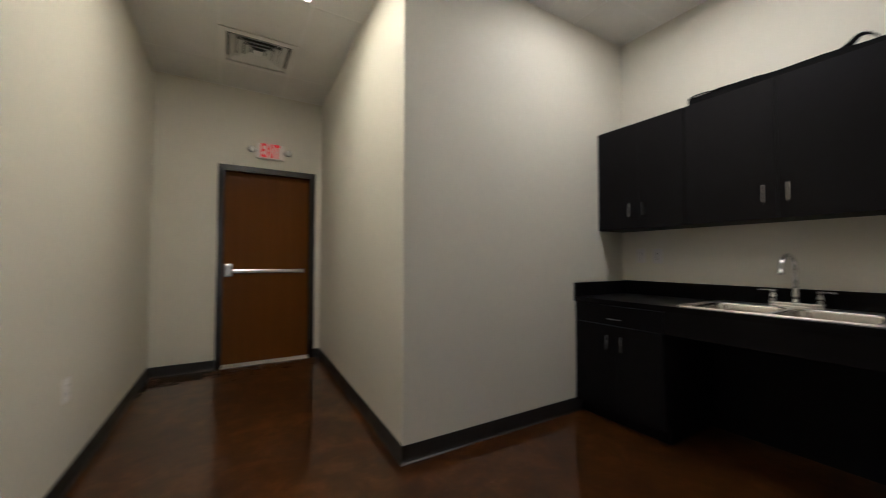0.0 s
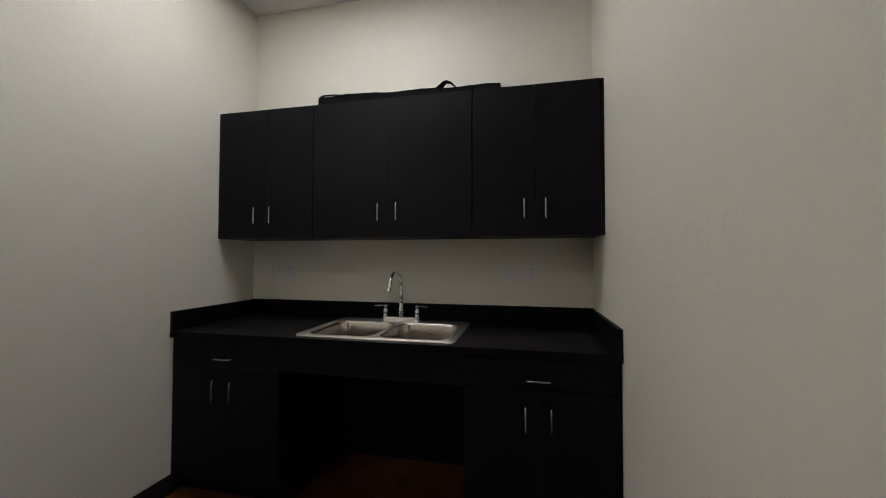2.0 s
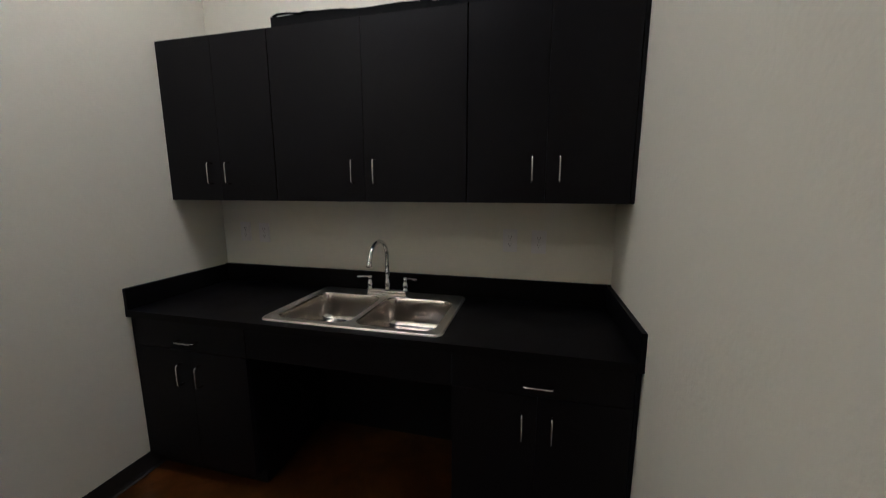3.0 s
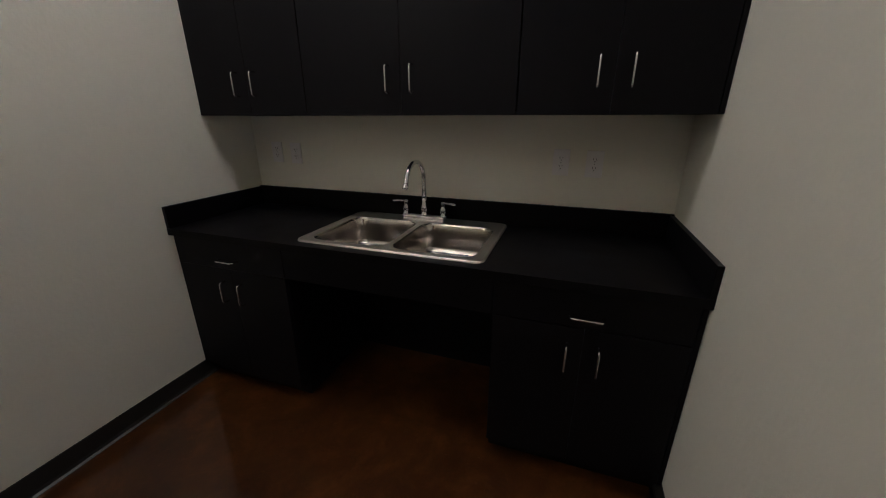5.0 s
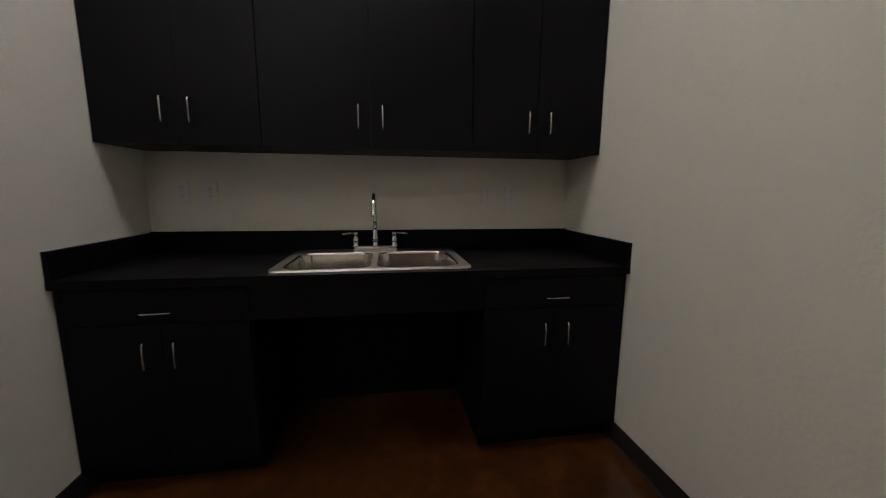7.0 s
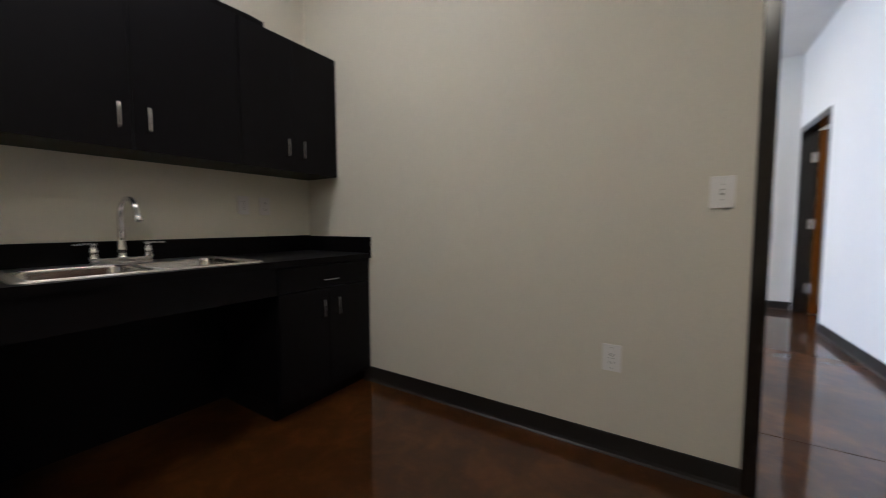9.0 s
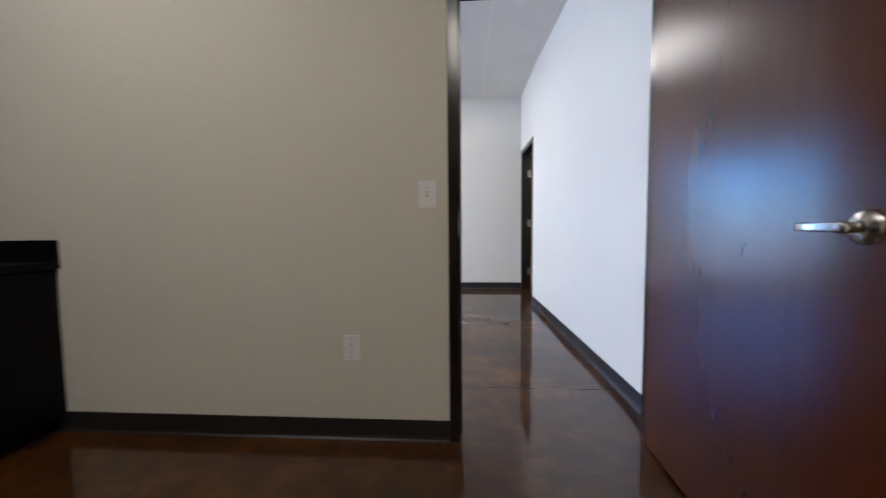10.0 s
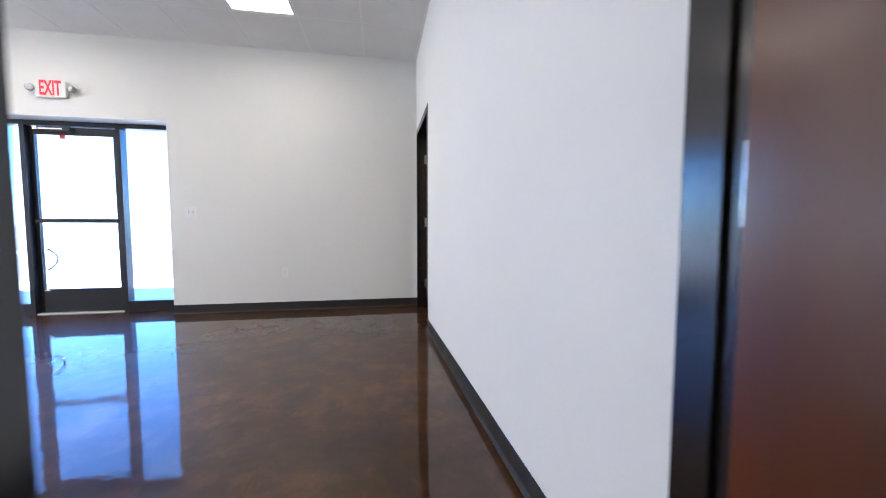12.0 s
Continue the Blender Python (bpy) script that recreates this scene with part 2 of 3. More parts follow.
    bm.normal_update()
    bm.to_mesh(me)
    bm.free()
    for x in (mat if isinstance(mat, (list, tuple)) else [mat]):
        me.materials.append(x)
    return me


def structure(name, bm, mat, label="", category=""):
    return tagged(new(name, mesh_of(name, bm, mat)), label, category or name.split("_")[0], kind="structure")


def thing(name, m, label, category, group="", kind=""):
    ob = new(name)
    ob.empty_display_size = 0.1
    ob.matrix_basis = m
    return tagged(ob, label, category, group, kind)


def part(name, bm, mat, parent, label="", m=None):
    """One mesh under a thing or a part, in its parent's own space."""
    ob = new(name, mesh_of(name, bm, mat))
    ob.parent = parent
    if m is not None:
        ob.matrix_basis = m
    if label:
        tagged(ob, label)
    return ob


def solid(name, bm, mat, m, label, category, group=""):
    ob = new(name, mesh_of(name, bm, mat))
    ob.matrix_basis = m
    return tagged(ob, label, category, group)


def text_mesh(word, size, depth):
    """Letters of the built-in font as a bmesh, centred, standing in the local xz plane and facing -y."""
    cu = bpy.data.curves.new("letters", "FONT")
    cu.body, cu.size, cu.extrude, cu.align_x, cu.align_y = word, size, depth, "CENTER", "CENTER"
    cu.offset = size * 0.022
    ob = bpy.data.objects.new("letters", cu)
    me = bpy.data.meshes.new_from_object(ob)
    bm = bmesh.new()
    bm.from_mesh(me)
    bpy.data.objects.remove(ob)
    bpy.data.curves.remove(cu)
    bpy.data.meshes.remove(me)
    bm.transform(pose(0, 0, 0, 90, 0, 0))
    return bm


def rounded(w, d, r, z, cx=0.0, cy=0.0, n=6):
    out = []
    for sx, sy, a0 in ((1, 1, 0), (-1, 1, 90), (-1, -1, 180), (1, -1, 270)):
        for i in range(n + 1):
            a = radians(a0 + 90 * i / n)
            out.append(Vector((cx + sx * (w / 2 - r) + r * math.cos(a), cy + sy * (d / 2 - r) + r * math.sin(a), z)))
    return out


def loft(bm, loops, close_first=False, close_last=False, smooth=True):
    rings = [[bm.verts.new(p) for p in lp] for lp in loops]
    n = len(rings[0])
    for a, b in zip(rings, rings[1:]):
        for i in range(n):
            bm.faces.new((a[i], a[(i + 1) % n], b[(i + 1) % n], b[i])).smooth = smooth
    if close_first:
        bm.faces.new(rings[0][::-1])
    if close_last:
        bm.faces.new(rings[-1])
    return rings


# ---- large structure ----
floor_bm = boxes((-2.79, XR2, -3.83, 0.13, -0.15, 0.0), (XR2, 2.8855, -3.83, YN + 0.14, -0.15, 0.0))
structure("floor", floor_bm, M_FLOOR, "glossy brown acid-stained concrete floor with mottled clouds", "floor")
structure("floor_lobby", boxes((2.8905, 6.86, -7.0, YN + 0.14, -0.15, 0.0)), M_FLOOR, "glossy brown stained concrete floor of the lobby", "floor")
structure("floor_joint", boxes((2.8855, 2.8905, -3.83, YN + 0.14, -0.15, -0.006)), M_DIRT, "dark saw-cut joint in the concrete floor", "floor joint")

structure("wall_back", boxes((-0.13, XR, 0.0, 0.13, 0, CEIL + 0.15)), M_WALL, "cream painted wall behind the kitchenette", "wall")
# the block between niche and passage
structure("wall_left", prism([(-0.13, 0.0), (-0.13, -1.955), (-2.64, -1.86), (-2.64, -1.985), (0.0, -2.088), (0.0, 0.0)], 0, CEIL + 0.15), M_WALL, "cream painted wall with an outer corner towards the passage", "wall")
structure("wall_passage_end", boxes((-2.79, -2.64, -3.83, -3.055, 0, CEIL + 0.15), (-2.79, -2.64, -2.055, -1.86, 0, CEIL + 0.15), (-2.79, -2.64, -3.055, -2.055, 2.195, CEIL + 0.15)), M_WALL, "cream painted wall at the end of the passage", "wall")
structure("wall_south", prism([(-2.64, long_wall_y(-2.64)), (-2.64, -3.83), (XR, -3.83), (XR, long_wall_y(XR))], 0, CEIL + 0.15), M_WALL, "cream painted long wall of the passage", "wall")
structure("wall_right", boxes((XR, XR2, -2.600, YN, 0, CEIL + 0.15), (XR, XR2, -3.618, -2.600, 2.19, CEIL + 0.15), (XR, XR2, -3.83, -3.618, 0, CEIL + 0.15)), M_WALL, "cream painted partition with a doorway to the lobby", "wall")
structure("wall_lobby_south", prism([(XR2, lobby_wall_y(XR2)), (XR2, -3.83), (5.45, -3.686), (5.45, lobby_wall_y(5.45))], 0, CEIL + 0.15), M_WALL_WHITENED, "painted lobby wall, whitened for daylight, beside a doorway", "wall")
structure("wall_lobby_door", boxes((5.45, 6.48, -3.686, YL, 2.185, CEIL + 0.15), (6.48, XF, -3.686, YL, 0, CEIL + 0.15)), M_WALL_WHITENED, "painted lobby wall, whitened for daylight, over and beside the doorway", "wall")
structure("wall_street", boxes((XF, 6.86, -7.0, -0.753, 0, CEIL + 0.15), (XF, 6.86, 1.597, YN + 0.14, 0, CEIL + 0.15), (XF, 6.86, -0.753, 1.597, 2.178, CEIL + 0.15)), M_WALL_WHITENED, "painted street wall with a glazed entrance", "wall")
structure("wall_lobby_north", boxes((XR2, 2.80, YN, YN + 0.14, 0, CEIL + 0.15), (6.20, XF, YN, YN + 0.14, 0, CEIL + 0.15), (2.80, 6.20, YN, YN + 0.14, 2.178, CEIL + 0.15)), M_WALL_WHITENED, "unseen lobby wall with an opening added to let daylight in", "wall")
structure("wall_office_west", boxes((4.0, 4.13, -7.0, -3.686, 0, CEIL + 0.15)), M_WALL_WHITENED, "plain painted office wall", "wall")
structure("wall_office_south", boxes((4.13, XF, -7.0, -6.87, 0, CEIL + 0.15)), M_WALL_WHITENED, "plain painted office wall", "wall")
structure("roof", boxes((-2.9, 6.9, -7.1, YN + 0.2, CEIL + 0.16, CEIL + 0.34)), M_CONC, "plain roof slab", "roof")


def ceiling(name, x0, x1, y0, y1, gx, gy, holes, label):
    """Lay-in ceiling: 0.61 x 1.22 m tiles in a T-bar grid; gx, gy: a grid crossing; holes: tiles left out for lights and vents."""
    bm = bmesh.new()
    xs = sorted({x0, x1, *[gx + 1.22 * k for k in range(-8, 9) if x0 + 0.03 < gx + 1.22 * k < x1 - 0.03]})
    ys = sorted({y0, y1, *[gy + 0.61 * k for k in range(-16, 20) if y0 + 0.03 < gy + 0.61 * k < y1 - 0.03]})
    for a, b in zip(xs, xs[1:]):
        for c, d in zip(ys, ys[1:]):
            parts = [(a, b, c, d)]
            for hx0, hx1, hy0, hy1 in holes:
                cut = []
                for p in parts:
                    if p[0] < hx1 - 1e-3 and p[1] > hx0 + 1e-3 and p[2] < hy1 - 1e-3 and p[3] > hy0 + 1e-3:
                        for q in ((p[0], min(p[1], hx0), p[2], p[3]), (max(p[0], hx1), p[1], p[2], p[3]), (max(p[0], hx0), min(p[1], hx1), p[2], min(p[3], hy0)), (max(p[0], hx0), min(p[1], hx1), max(p[2], hy1), p[3])):
                            if q[1] - q[0] > 0.02 and q[3] - q[2] > 0.02:
                                cut.append(q)
                    else:
                        cut.append(p)
                parts = cut
            for p in parts:
                box(bm, p[0] + 0.010, p[1] - 0.010, p[2] + 0.010, p[3] - 0.010, CEIL + 0.002, CEIL + 0.02)
    split = len(bm.faces)
    for x in xs[1:-1]:
        box(bm, x - 0.012, x + 0.012, y0, y1, CEIL + 0.0035, CEIL + 0.035)
    for y in ys[1:-1]:
        box(bm, x0, x1, y - 0.012, y + 0.012, CEIL + 0.0045, CEIL + 0.034)
    for r in ((x0, x0 + 0.022, y0, y1), (x1 - 0.022, x1, y0, y1)):
        box(bm, *r, CEIL, CEIL + 0.03)
    for r in ((x0 + 0.022, x1 - 0.022, y0, y0 + 0.022), (x0 + 0.022, x1 - 0.022, y1 - 0.022, y1)):
        box(bm, *r, CEIL + 0.0005, CEIL + 0.03)
    bm.faces.ensure_lookup_table()
    for f in bm.faces[split:]:
        f.material_index = 1
    return structure(name, bm, [M_CEIL, M_GRID], label, "ceiling")


LIGHTS_AT = [(-0.86, 0.36, -3.05, -2.44), (0.36, 1.58, -1.22, -0.61), (4.59, 5.81, -2.32, -1.71)]
LIGHTS_AT += [(x, x + 1.22, y, y + 0.61) for y in (0.12, 2.56, 5.00) for x in (3.37 - 0.61, 4.59)]
VENT = (-2.08, -1.47, -3.05, -2.44)
ceiling("ceiling_kitchen", -2.64, XR, -3.70, 0.0, -0.86, -2.44, LIGHTS_AT[:2] + [VENT], "off-white lay-in ceiling tiles in a white metal grid")
ceiling("ceiling_lobby", XR2, XF, -3.66, YN, 4.59, -2.32, LIGHTS_AT[2:], "white lay-in ceiling tiles in a white metal grid")
OFFICE_LIGHT = (4.59, 5.81, -5.22, -4.61)
ceiling("ceiling_office", 4.13, XF, -6.87, -3.686, 4.59, -4.0, [OFFICE_LIGHT], "white lay-in ceiling tiles")


def baseboard(points, label="black vinyl cove base along the wall"):
    """Cove base along plan points, with the room on the left hand of the way."""
    bm = bmesh.new()
    prof = ((0, 0.101), (0.003, 0.101), (0.0045, 0.097), (0.0045, 0.022), (0.008, 0.008), (0.017, 0.0015), (0.017, 0.0), (0, 0.0))
    pts = [Vector((*p, 0)) for p in points]
    rings = []
    for i, p in enumerate(pts):
        dirs = []
        if i > 0:
            dirs.append((p - pts[i - 1]).normalized())
        if i < len(pts) - 1:
            dirs.append((pts[i + 1] - p).normalized())
        normals = [Vector((-d.y, d.x, 0)) for d in dirs]
        nv = sum(normals, Vector()) / len(normals)
        nv = nv / max(nv.dot(normals[0]) * 1.0, 0.2) if len(normals) > 1 else nv
        rings.append([bm.verts.new(p + nv * (o + 0.0005) + Vector((0, 0, h))) for o, h in prof])
    for a, b in zip(rings, rings[1:]):
        for k in range(len(prof)):
            bm.faces.new((a[k], a[(k + 1) % len(prof)], b[(k + 1) % len(prof)], b[k]))
    bm.faces.new(rings[0][::-1])
    bm.faces.new(rings[-1])
    bmesh.ops.recalc_face_normals(bm, faces=bm.faces)
    return structure("baseboard", bm, M_BASE, label, "baseboard")


baseboard([(0.0, -0.549), (0.0, -2.088), (-2.64, -1.985)])
baseboard([(-2.64, -1.985), (-2.64, -2.055)])
baseboard([(-2.64, -3.055), (-2.64, long_wall_y(-2.64)), (XR, long_wall_y(XR))])
baseboard([(XR, -2.600), (XR, -0.549)])
baseboard([(XR2, YN), (XR2, -2.600)])
baseboard([(XR2 + 0.012, lobby_wall_y(XR2 + 0.012)), (5.45, lobby_wall_y(5.45))])
baseboard([(XF, YL), (XF, -0.753)])
baseboard([(XF, 1.60), (XF, YN), (6.20, YN)])


# ---- doors ----
def steel_frame(door, w, h, t):
    """Hollow-metal frame: 50 mm faces, a rabbet for the leaf on the y=0 side, a wide stop behind it."""
    bm = boxes((-0.05, 0.0, -0.008, t + 0.008, 0, h + 0.05), (w, w + 0.05, -0.008, t + 0.008, 0, h + 0.05), (0.0, w, -0.008, t + 0.008, h, h + 0.05),
               (0.0, 0.010, 0.065, t + 0.0075, 0, h), (w - 0.010, w, 0.065, t + 0.0075, 0, h), (0.010, w - 0.010, 0.065, t + 0.0075, h - 0.014, h), bevel=0.0015)
    return part("door_frame", bm, M_FRAME, door, "dark painted steel door frame")


def hinge(parent, x, y, z, m=None):
    bm = bmesh.new()
    for k in range(5):
        lathe(bm, [(0.0068, 0.0), (0.0075, 0.001), (0.0075, 0.021), (0.0068, 0.022)], pose(x, y, z - 0.057 + 0.023 * k), 10)
    box(bm, x - 0.0015, x + 0.0015, y + 0.004, y + 0.046, z - 0.057, z + 0.057)
    return part("hinge", bm, M_NICKEL, parent, "satin nickel butt hinge", m)


def lever(leaf, x, z, y, side, reach=0.050):
    """Domed rose with a flat blade lever that points to the hinges; side: -1 or 1, the way it stands off the leaf by reach."""
    bm = bmesh.new()
    turn = pose(x, y, z, -90 * side, 0, 0)
    lathe(bm, [(0.038, 0.0), (0.038, 0.003), (0.0365, 0.007), (0.030, 0.011), (0.020, 0.014), (0.015, 0.016)], turn, 36)
    rose = part("rose", bm, M_NICKEL, leaf, "round satin nickel rose")
    bm = bmesh.new()
    lathe(bm, [(0.0125, 0.014), (0.0115, reach * 0.6), (0.0125, reach - 0.006), (0.0125, reach + 0.006), (0.009, reach + 0.009), (0.003, reach + 0.0095)], turn, 20)
    off = y + side * reach
    loops = []
    for dx, half, thick, out in ((-0.010, 0.0085, 0.006, 0.0), (0.010, 0.0105, 0.0058, 0.0), (0.045, 0.0098, 0.0042, 0.003), (0.085, 0.0090, 0.0036, 0.001), (0.112, 0.0088, 0.0034, -0.004), (0.1135, 0.0076, 0.0024, -0.004)):
        loops.append([Vector((x + dx, off + side * out + v.x, z + v.y)) for v in rounded(2 * thick, 2 * half, thick * 0.55, 0.0, n=3)])
    loft(bm, loops, close_first=True, close_last=True)
    bmesh.ops.recalc_face_normals(bm, faces=bm.faces)
    part("lever_handle", bm, M_NICKEL, rose, "flat satin nickel lever")
    return rose


# open wooden door between kitchenette and lobby
OPEN_W = 0.920
door_1 = thing("door_1", pose(XR, -2.648, 0, 0, 0, -90), "open cherry-stained flush wooden door in a dark steel frame", "door", kind="structure")
steel_frame(door_1, OPEN_W, 2.14, XR2 - XR)
LEAF = 0.968
leaf = part("door_leaf", boxes((-LEAF, -0.003, 0.002, 0.046, 0.012, 2.132), bevel=0.002), M_DOOR, door_1, "cherry-stained wooden leaf standing open", pose(OPEN_W - 0.010, -0.002, 0, 0, 0, 89.6))
lever(leaf, -LEAF + 0.068, 1.036, 0.046, 1)
lever(leaf, -LEAF + 0.068, 1.036, 0.002, -1)
part("latch_plate", boxes((-LEAF - 0.0015, -LEAF + 0.001, 0.012, 0.036, 0.98, 1.09), (-LEAF - 0.011, -LEAF - 0.0015, 0.017, 0.031, 1.027, 1.045), bevel=0.0004), M_DIM_METAL, leaf, "satin nickel latch plate in the door edge")
for hz in (0.25, 1.078, 1.90):
    hinge(door_1, OPEN_W - 0.009, -0.010, hz)
strike = part("strike_plate", boxes((0.0, 0.0018, 0.010, 0.038, 0.995, 1.115), bevel=0.0004), M_DIM_METAL, door_1, "metal strike plate, darkened for the dim light on the jamb", pose(0.0003, 0, 0))
part("strike_lip", boxes((0.0, 0.0022, -0.0095, 0.0095, 1.005, 1.104), (-0.004, 0.0015, -0.0115, -0.0092, 1.006, 1.103), bevel=0.0005), M_NICKEL, strike, "bright bent lip")
bm = bmesh.new()
lathe(bm, [(0.0055, 0), (0.005, 0.0008), (0.003, 0.001)], pose(-0.566, 0.0462, 0.984, -90, 0, 0), 9)
tube(bm, [(-0.563, 0.0463, 0.974), (-0.558, 0.0463, 0.960), (-0.552, 0.0463, 0.944)], [0.0015, 0.0028, 0.001], 6, 0.25)
part("scuff_mark", bm, M_SCUFF, leaf, "small dark scuff with a smear")

# exit door at the end of the passage, shut
door_2 = thing("door_2", pose(-2.79, -2.105, 0, 0, 0, -90), "closed brown wooden exit door with a steel push bar", "door", kind="structure")
steel_frame(door_2, 0.90, 2.145, 0.15)
leaf2 = part("door_leaf", boxes((0.001, 0.899, 0.004, 0.0495, 0.0135, 2.143), bevel=0.002), M_DOOR2, door_2, "brown wooden flush leaf")
bm = boxes((0.07, 0.80, 0.052, 0.083, 1.008, 1.052), bevel=0.006)
box(bm, 0.072, 0.798, 0.083, 0.090, 1.016, 1.044, bevel=0.003)
bar = part("push_bar", bm, M_STEEL, leaf2, "brushed steel push bar")
bm = boxes((0.800, 0.880, 0.048, 0.105, 0.972, 1.118), bevel=0.008)
box(bm, 0.812, 0.868, 0.105, 0.110, 0.99, 1.10, bevel=0.002)
part("latch_case", bm, M_STEEL, leaf2, "brushed steel latch case of the push bar")
part("end_cap", boxes((0.050, 0.0705, 0.048, 0.084, 1.004, 1.056), bevel=0.004), M_STEEL, leaf2)
bm = boxes((0.004, 0.896, -0.02, 0.165, 0.0005, 0.010), bevel=0.002)
for k in range(4):
    box(bm, 0.004, 0.896, 0.03 + 0.03 * k, 0.042 + 0.03 * k, 0.010, 0.013)
part("threshold", bm, M_THRESH, door_2, "ribbed aluminium threshold")

# office door off the lobby, swung inwards
door_3 = thing("door_3", pose(5.50, -3.686, 0), "open amber wooden door swung into the next room", "door", kind="structure")
steel_frame(door_3, 0.93, 2.135, 0.13)
leaf3 = part("door_leaf", boxes((-0.905, -0.003, 0.002, 0.046, 0.012, 2.128), bevel=0.002), M_DOOR2, door_3, "amber wooden leaf standing open", pose(0.93, -0.004, 0, 0, 0, 92))
lever(leaf3, -0.837, 1.03, 0.046, 1)
for hz in (0.30, 1.06, 1.83):
    hinge(door_3, 0.9285, -0.010, hz)
    part("hinge_leaf", boxes((0.9265, 0.9295, 0.002, 0.046, hz - 0.057, hz + 0.057), bevel=0.0005), M_NICKEL, door_3, "satin nickel hinge leaf on the jamb")


# ---- glazed entrance ----
XG = 6.735
entrance = thing("window_1", pose(XG, 0, 0), "black aluminium glazed entrance front with side panes", "window", kind="structure")
D = 0.115
for nm, r in [("mullion", (0, D, y, y + 0.046, 0, 2.176)) for y in (-0.752, -0.177, 0.752, 1.55)]:
    part(nm, boxes(r, bevel=0.002), M_ALU, entrance)
BAYS = [(-0.706, -0.177), (0.798, 1.55)]
part("transom", boxes((0.001, D - 0.001, -0.131, 0.752, 2.125, 2.175), bevel=0.002), M_ALU, entrance)
for y0, y1 in BAYS:
    part("transom", boxes((0.001, D - 0.001, y0, y1, 2.125, 2.175), bevel=0.002), M_ALU, entrance)
    part("sill_rail", boxes((0.001, D - 0.001, y0, y1, 0, 0.130), bevel=0.002), M_ALU, entrance)
for y0, y1 in BAYS:
    pane = part("pane", boxes((0.054, 0.060, y0, y1, 0.130, 2.125)), M_GLASS, entrance, "clear side pane")
    pane.visible_shadow = False
gdoor = thing("door_4", pose(XG + 0.060, -0.129, 0), "closed glazed entrance door in black aluminium with a pull", "door", kind="structure")
DW = 0.879
for nm, r in (("stile", (0, 0.045, 0, 0.058, 0.012, 2.12)), ("stile", (0, 0.045, DW - 0.045, DW, 0.012, 2.12)), ("bottom_rail", (0.001, 0.044, 0.058, DW - 0.045, 0.012, 0.285)),
              ("top_rail", (0.001, 0.044, 0.058, DW - 0.045, 2.035, 2.12)), ("mid_rail", (0.001, 0.044, 0.058, DW - 0.045, 1.048, 1.094))):
    part(nm, boxes(r, bevel=0.002), M_ALU, gdoor)
for z0, z1 in ((0.285, 1.048), (1.094, 2.072)):
    pane = part("pane", boxes((0.019, 0.025, 0.058, DW - 0.045, z0, z1)), M_GLASS, gdoor, "clear door glass")
    pane.visible_shadow = False
bm = bmesh.new()
arc = [(0.046 + 0.055 * math.sin(math.pi * k / 12), DW - 0.070 - 0.06 * math.sin(math.pi * k / 12), 0.50 + 0.25 * k / 12) for k in range(13)]
tube(bm, arc, 0.011, 10)
part("pull_handle", bm, M_NICKEL, gdoor, "curved metal pull on the outer side")
part("push_rail", boxes((-0.045, -0.02, 0.03, DW - 0.03, 1.045, 1.082), (-0.02, 0.001, 0.035, 0.06, 1.05, 1.078), (-0.02, 0.001, DW - 0.06, DW - 0.035, 1.05, 1.078), bevel=0.003), M_ALU, gdoor, "black push rail across the door")
bm = boxes((-0.045, -0.001, 0.45, 0.70, 2.066, 2.116), bevel=0.006)
closer = part("closer_body", bm, M_ALU, gdoor, "dark door closer body")
bm = boxes((-0.052, -0.046, 0.52, 0.80, 2.082, 2.102), (-0.062, -0.047, 0.755, 0.80, 2.075, 2.118), bevel=0.002)
part("closer_arm", bm, M_NICKEL, gdoor, "metal closer arm")
bm = boxes((0.0165, 0.0188, 0.545, 0.60, 1.995, 2.060))
part("sticker", bm, M_STICKER, gdoor, "small red sticker on the glass")
part("plate", boxes((-0.002, 0.0, DW - 0.11, DW - 0.05, 0.262, 0.282)), M_NICKEL, gdoor, "small metal plate on the bottom rail")
bm = boxes((-0.05, 0.12, -0.002, DW + 0.002, 0.0005, 0.011), bevel=0.002)
part("threshold", bm, M_THRESH, gdoor, "aluminium threshold")

# unseen glazed front at the lobby's far end, added as an opening for sky_pane
far_front = thing("window_2", pose(2.801, YN + 0.020, 0), "unseen black aluminium glazed front added to light the lobby", "window", kind="structure")
for k in range(5):
    part("mullion", boxes((0.838 * k, 0.838 * k + 0.046, 0, 0.115, 0, 2.176), bevel=0.002), M_ALU, far_front)
for k in range(4):
    x0, x1 = 0.838 * k + 0.046, 0.838 * k + 0.838
    part("transom", boxes((x0, x1, 0.001, 0.114, 2.125, 2.175), bevel=0.002), M_ALU, far_front)
    part("sill_rail", boxes((x0, x1, 0.001, 0.114, 0, 0.130), bevel=0.002), M_ALU, far_front)
    pane = part("pane", boxes((x0, x1, 0.054, 0.060, 0.130, 2.125)), M_GLASS, far_front, "clear pane")
    pane.visible_shadow = False

# ---- outdoors ----
structure("pavement", boxes((6.86, 9.6, -30, 30, -0.14, -0.012)), M_CONC, "pale concrete pavement outside the entrance", "pavement")
structure("kerb", boxes((9.6, 9.75, -30, 30, -0.14, -0.014), bevel=0.015), M_CONC, "concrete kerb", "kerb")
structure("ground", boxes((-400, 1500, -900, 900, -0.9, -0.16)), M_YARD, "sunlit pale concrete yard", "ground")
structure("kerb_island", boxes((19.0, 19.3, -40, 40, -0.161, -0.02), bevel=0.02), M_CONC, "concrete kerb across the yard", "kerb")


# ---- kitchenette ----
def pull(parent, m, length=0.105, label="satin nickel wire pull"):
    """Bent wire pull along local z, standing off towards local -y."""
    h, r, d = length / 2, 0.0038, 0.034
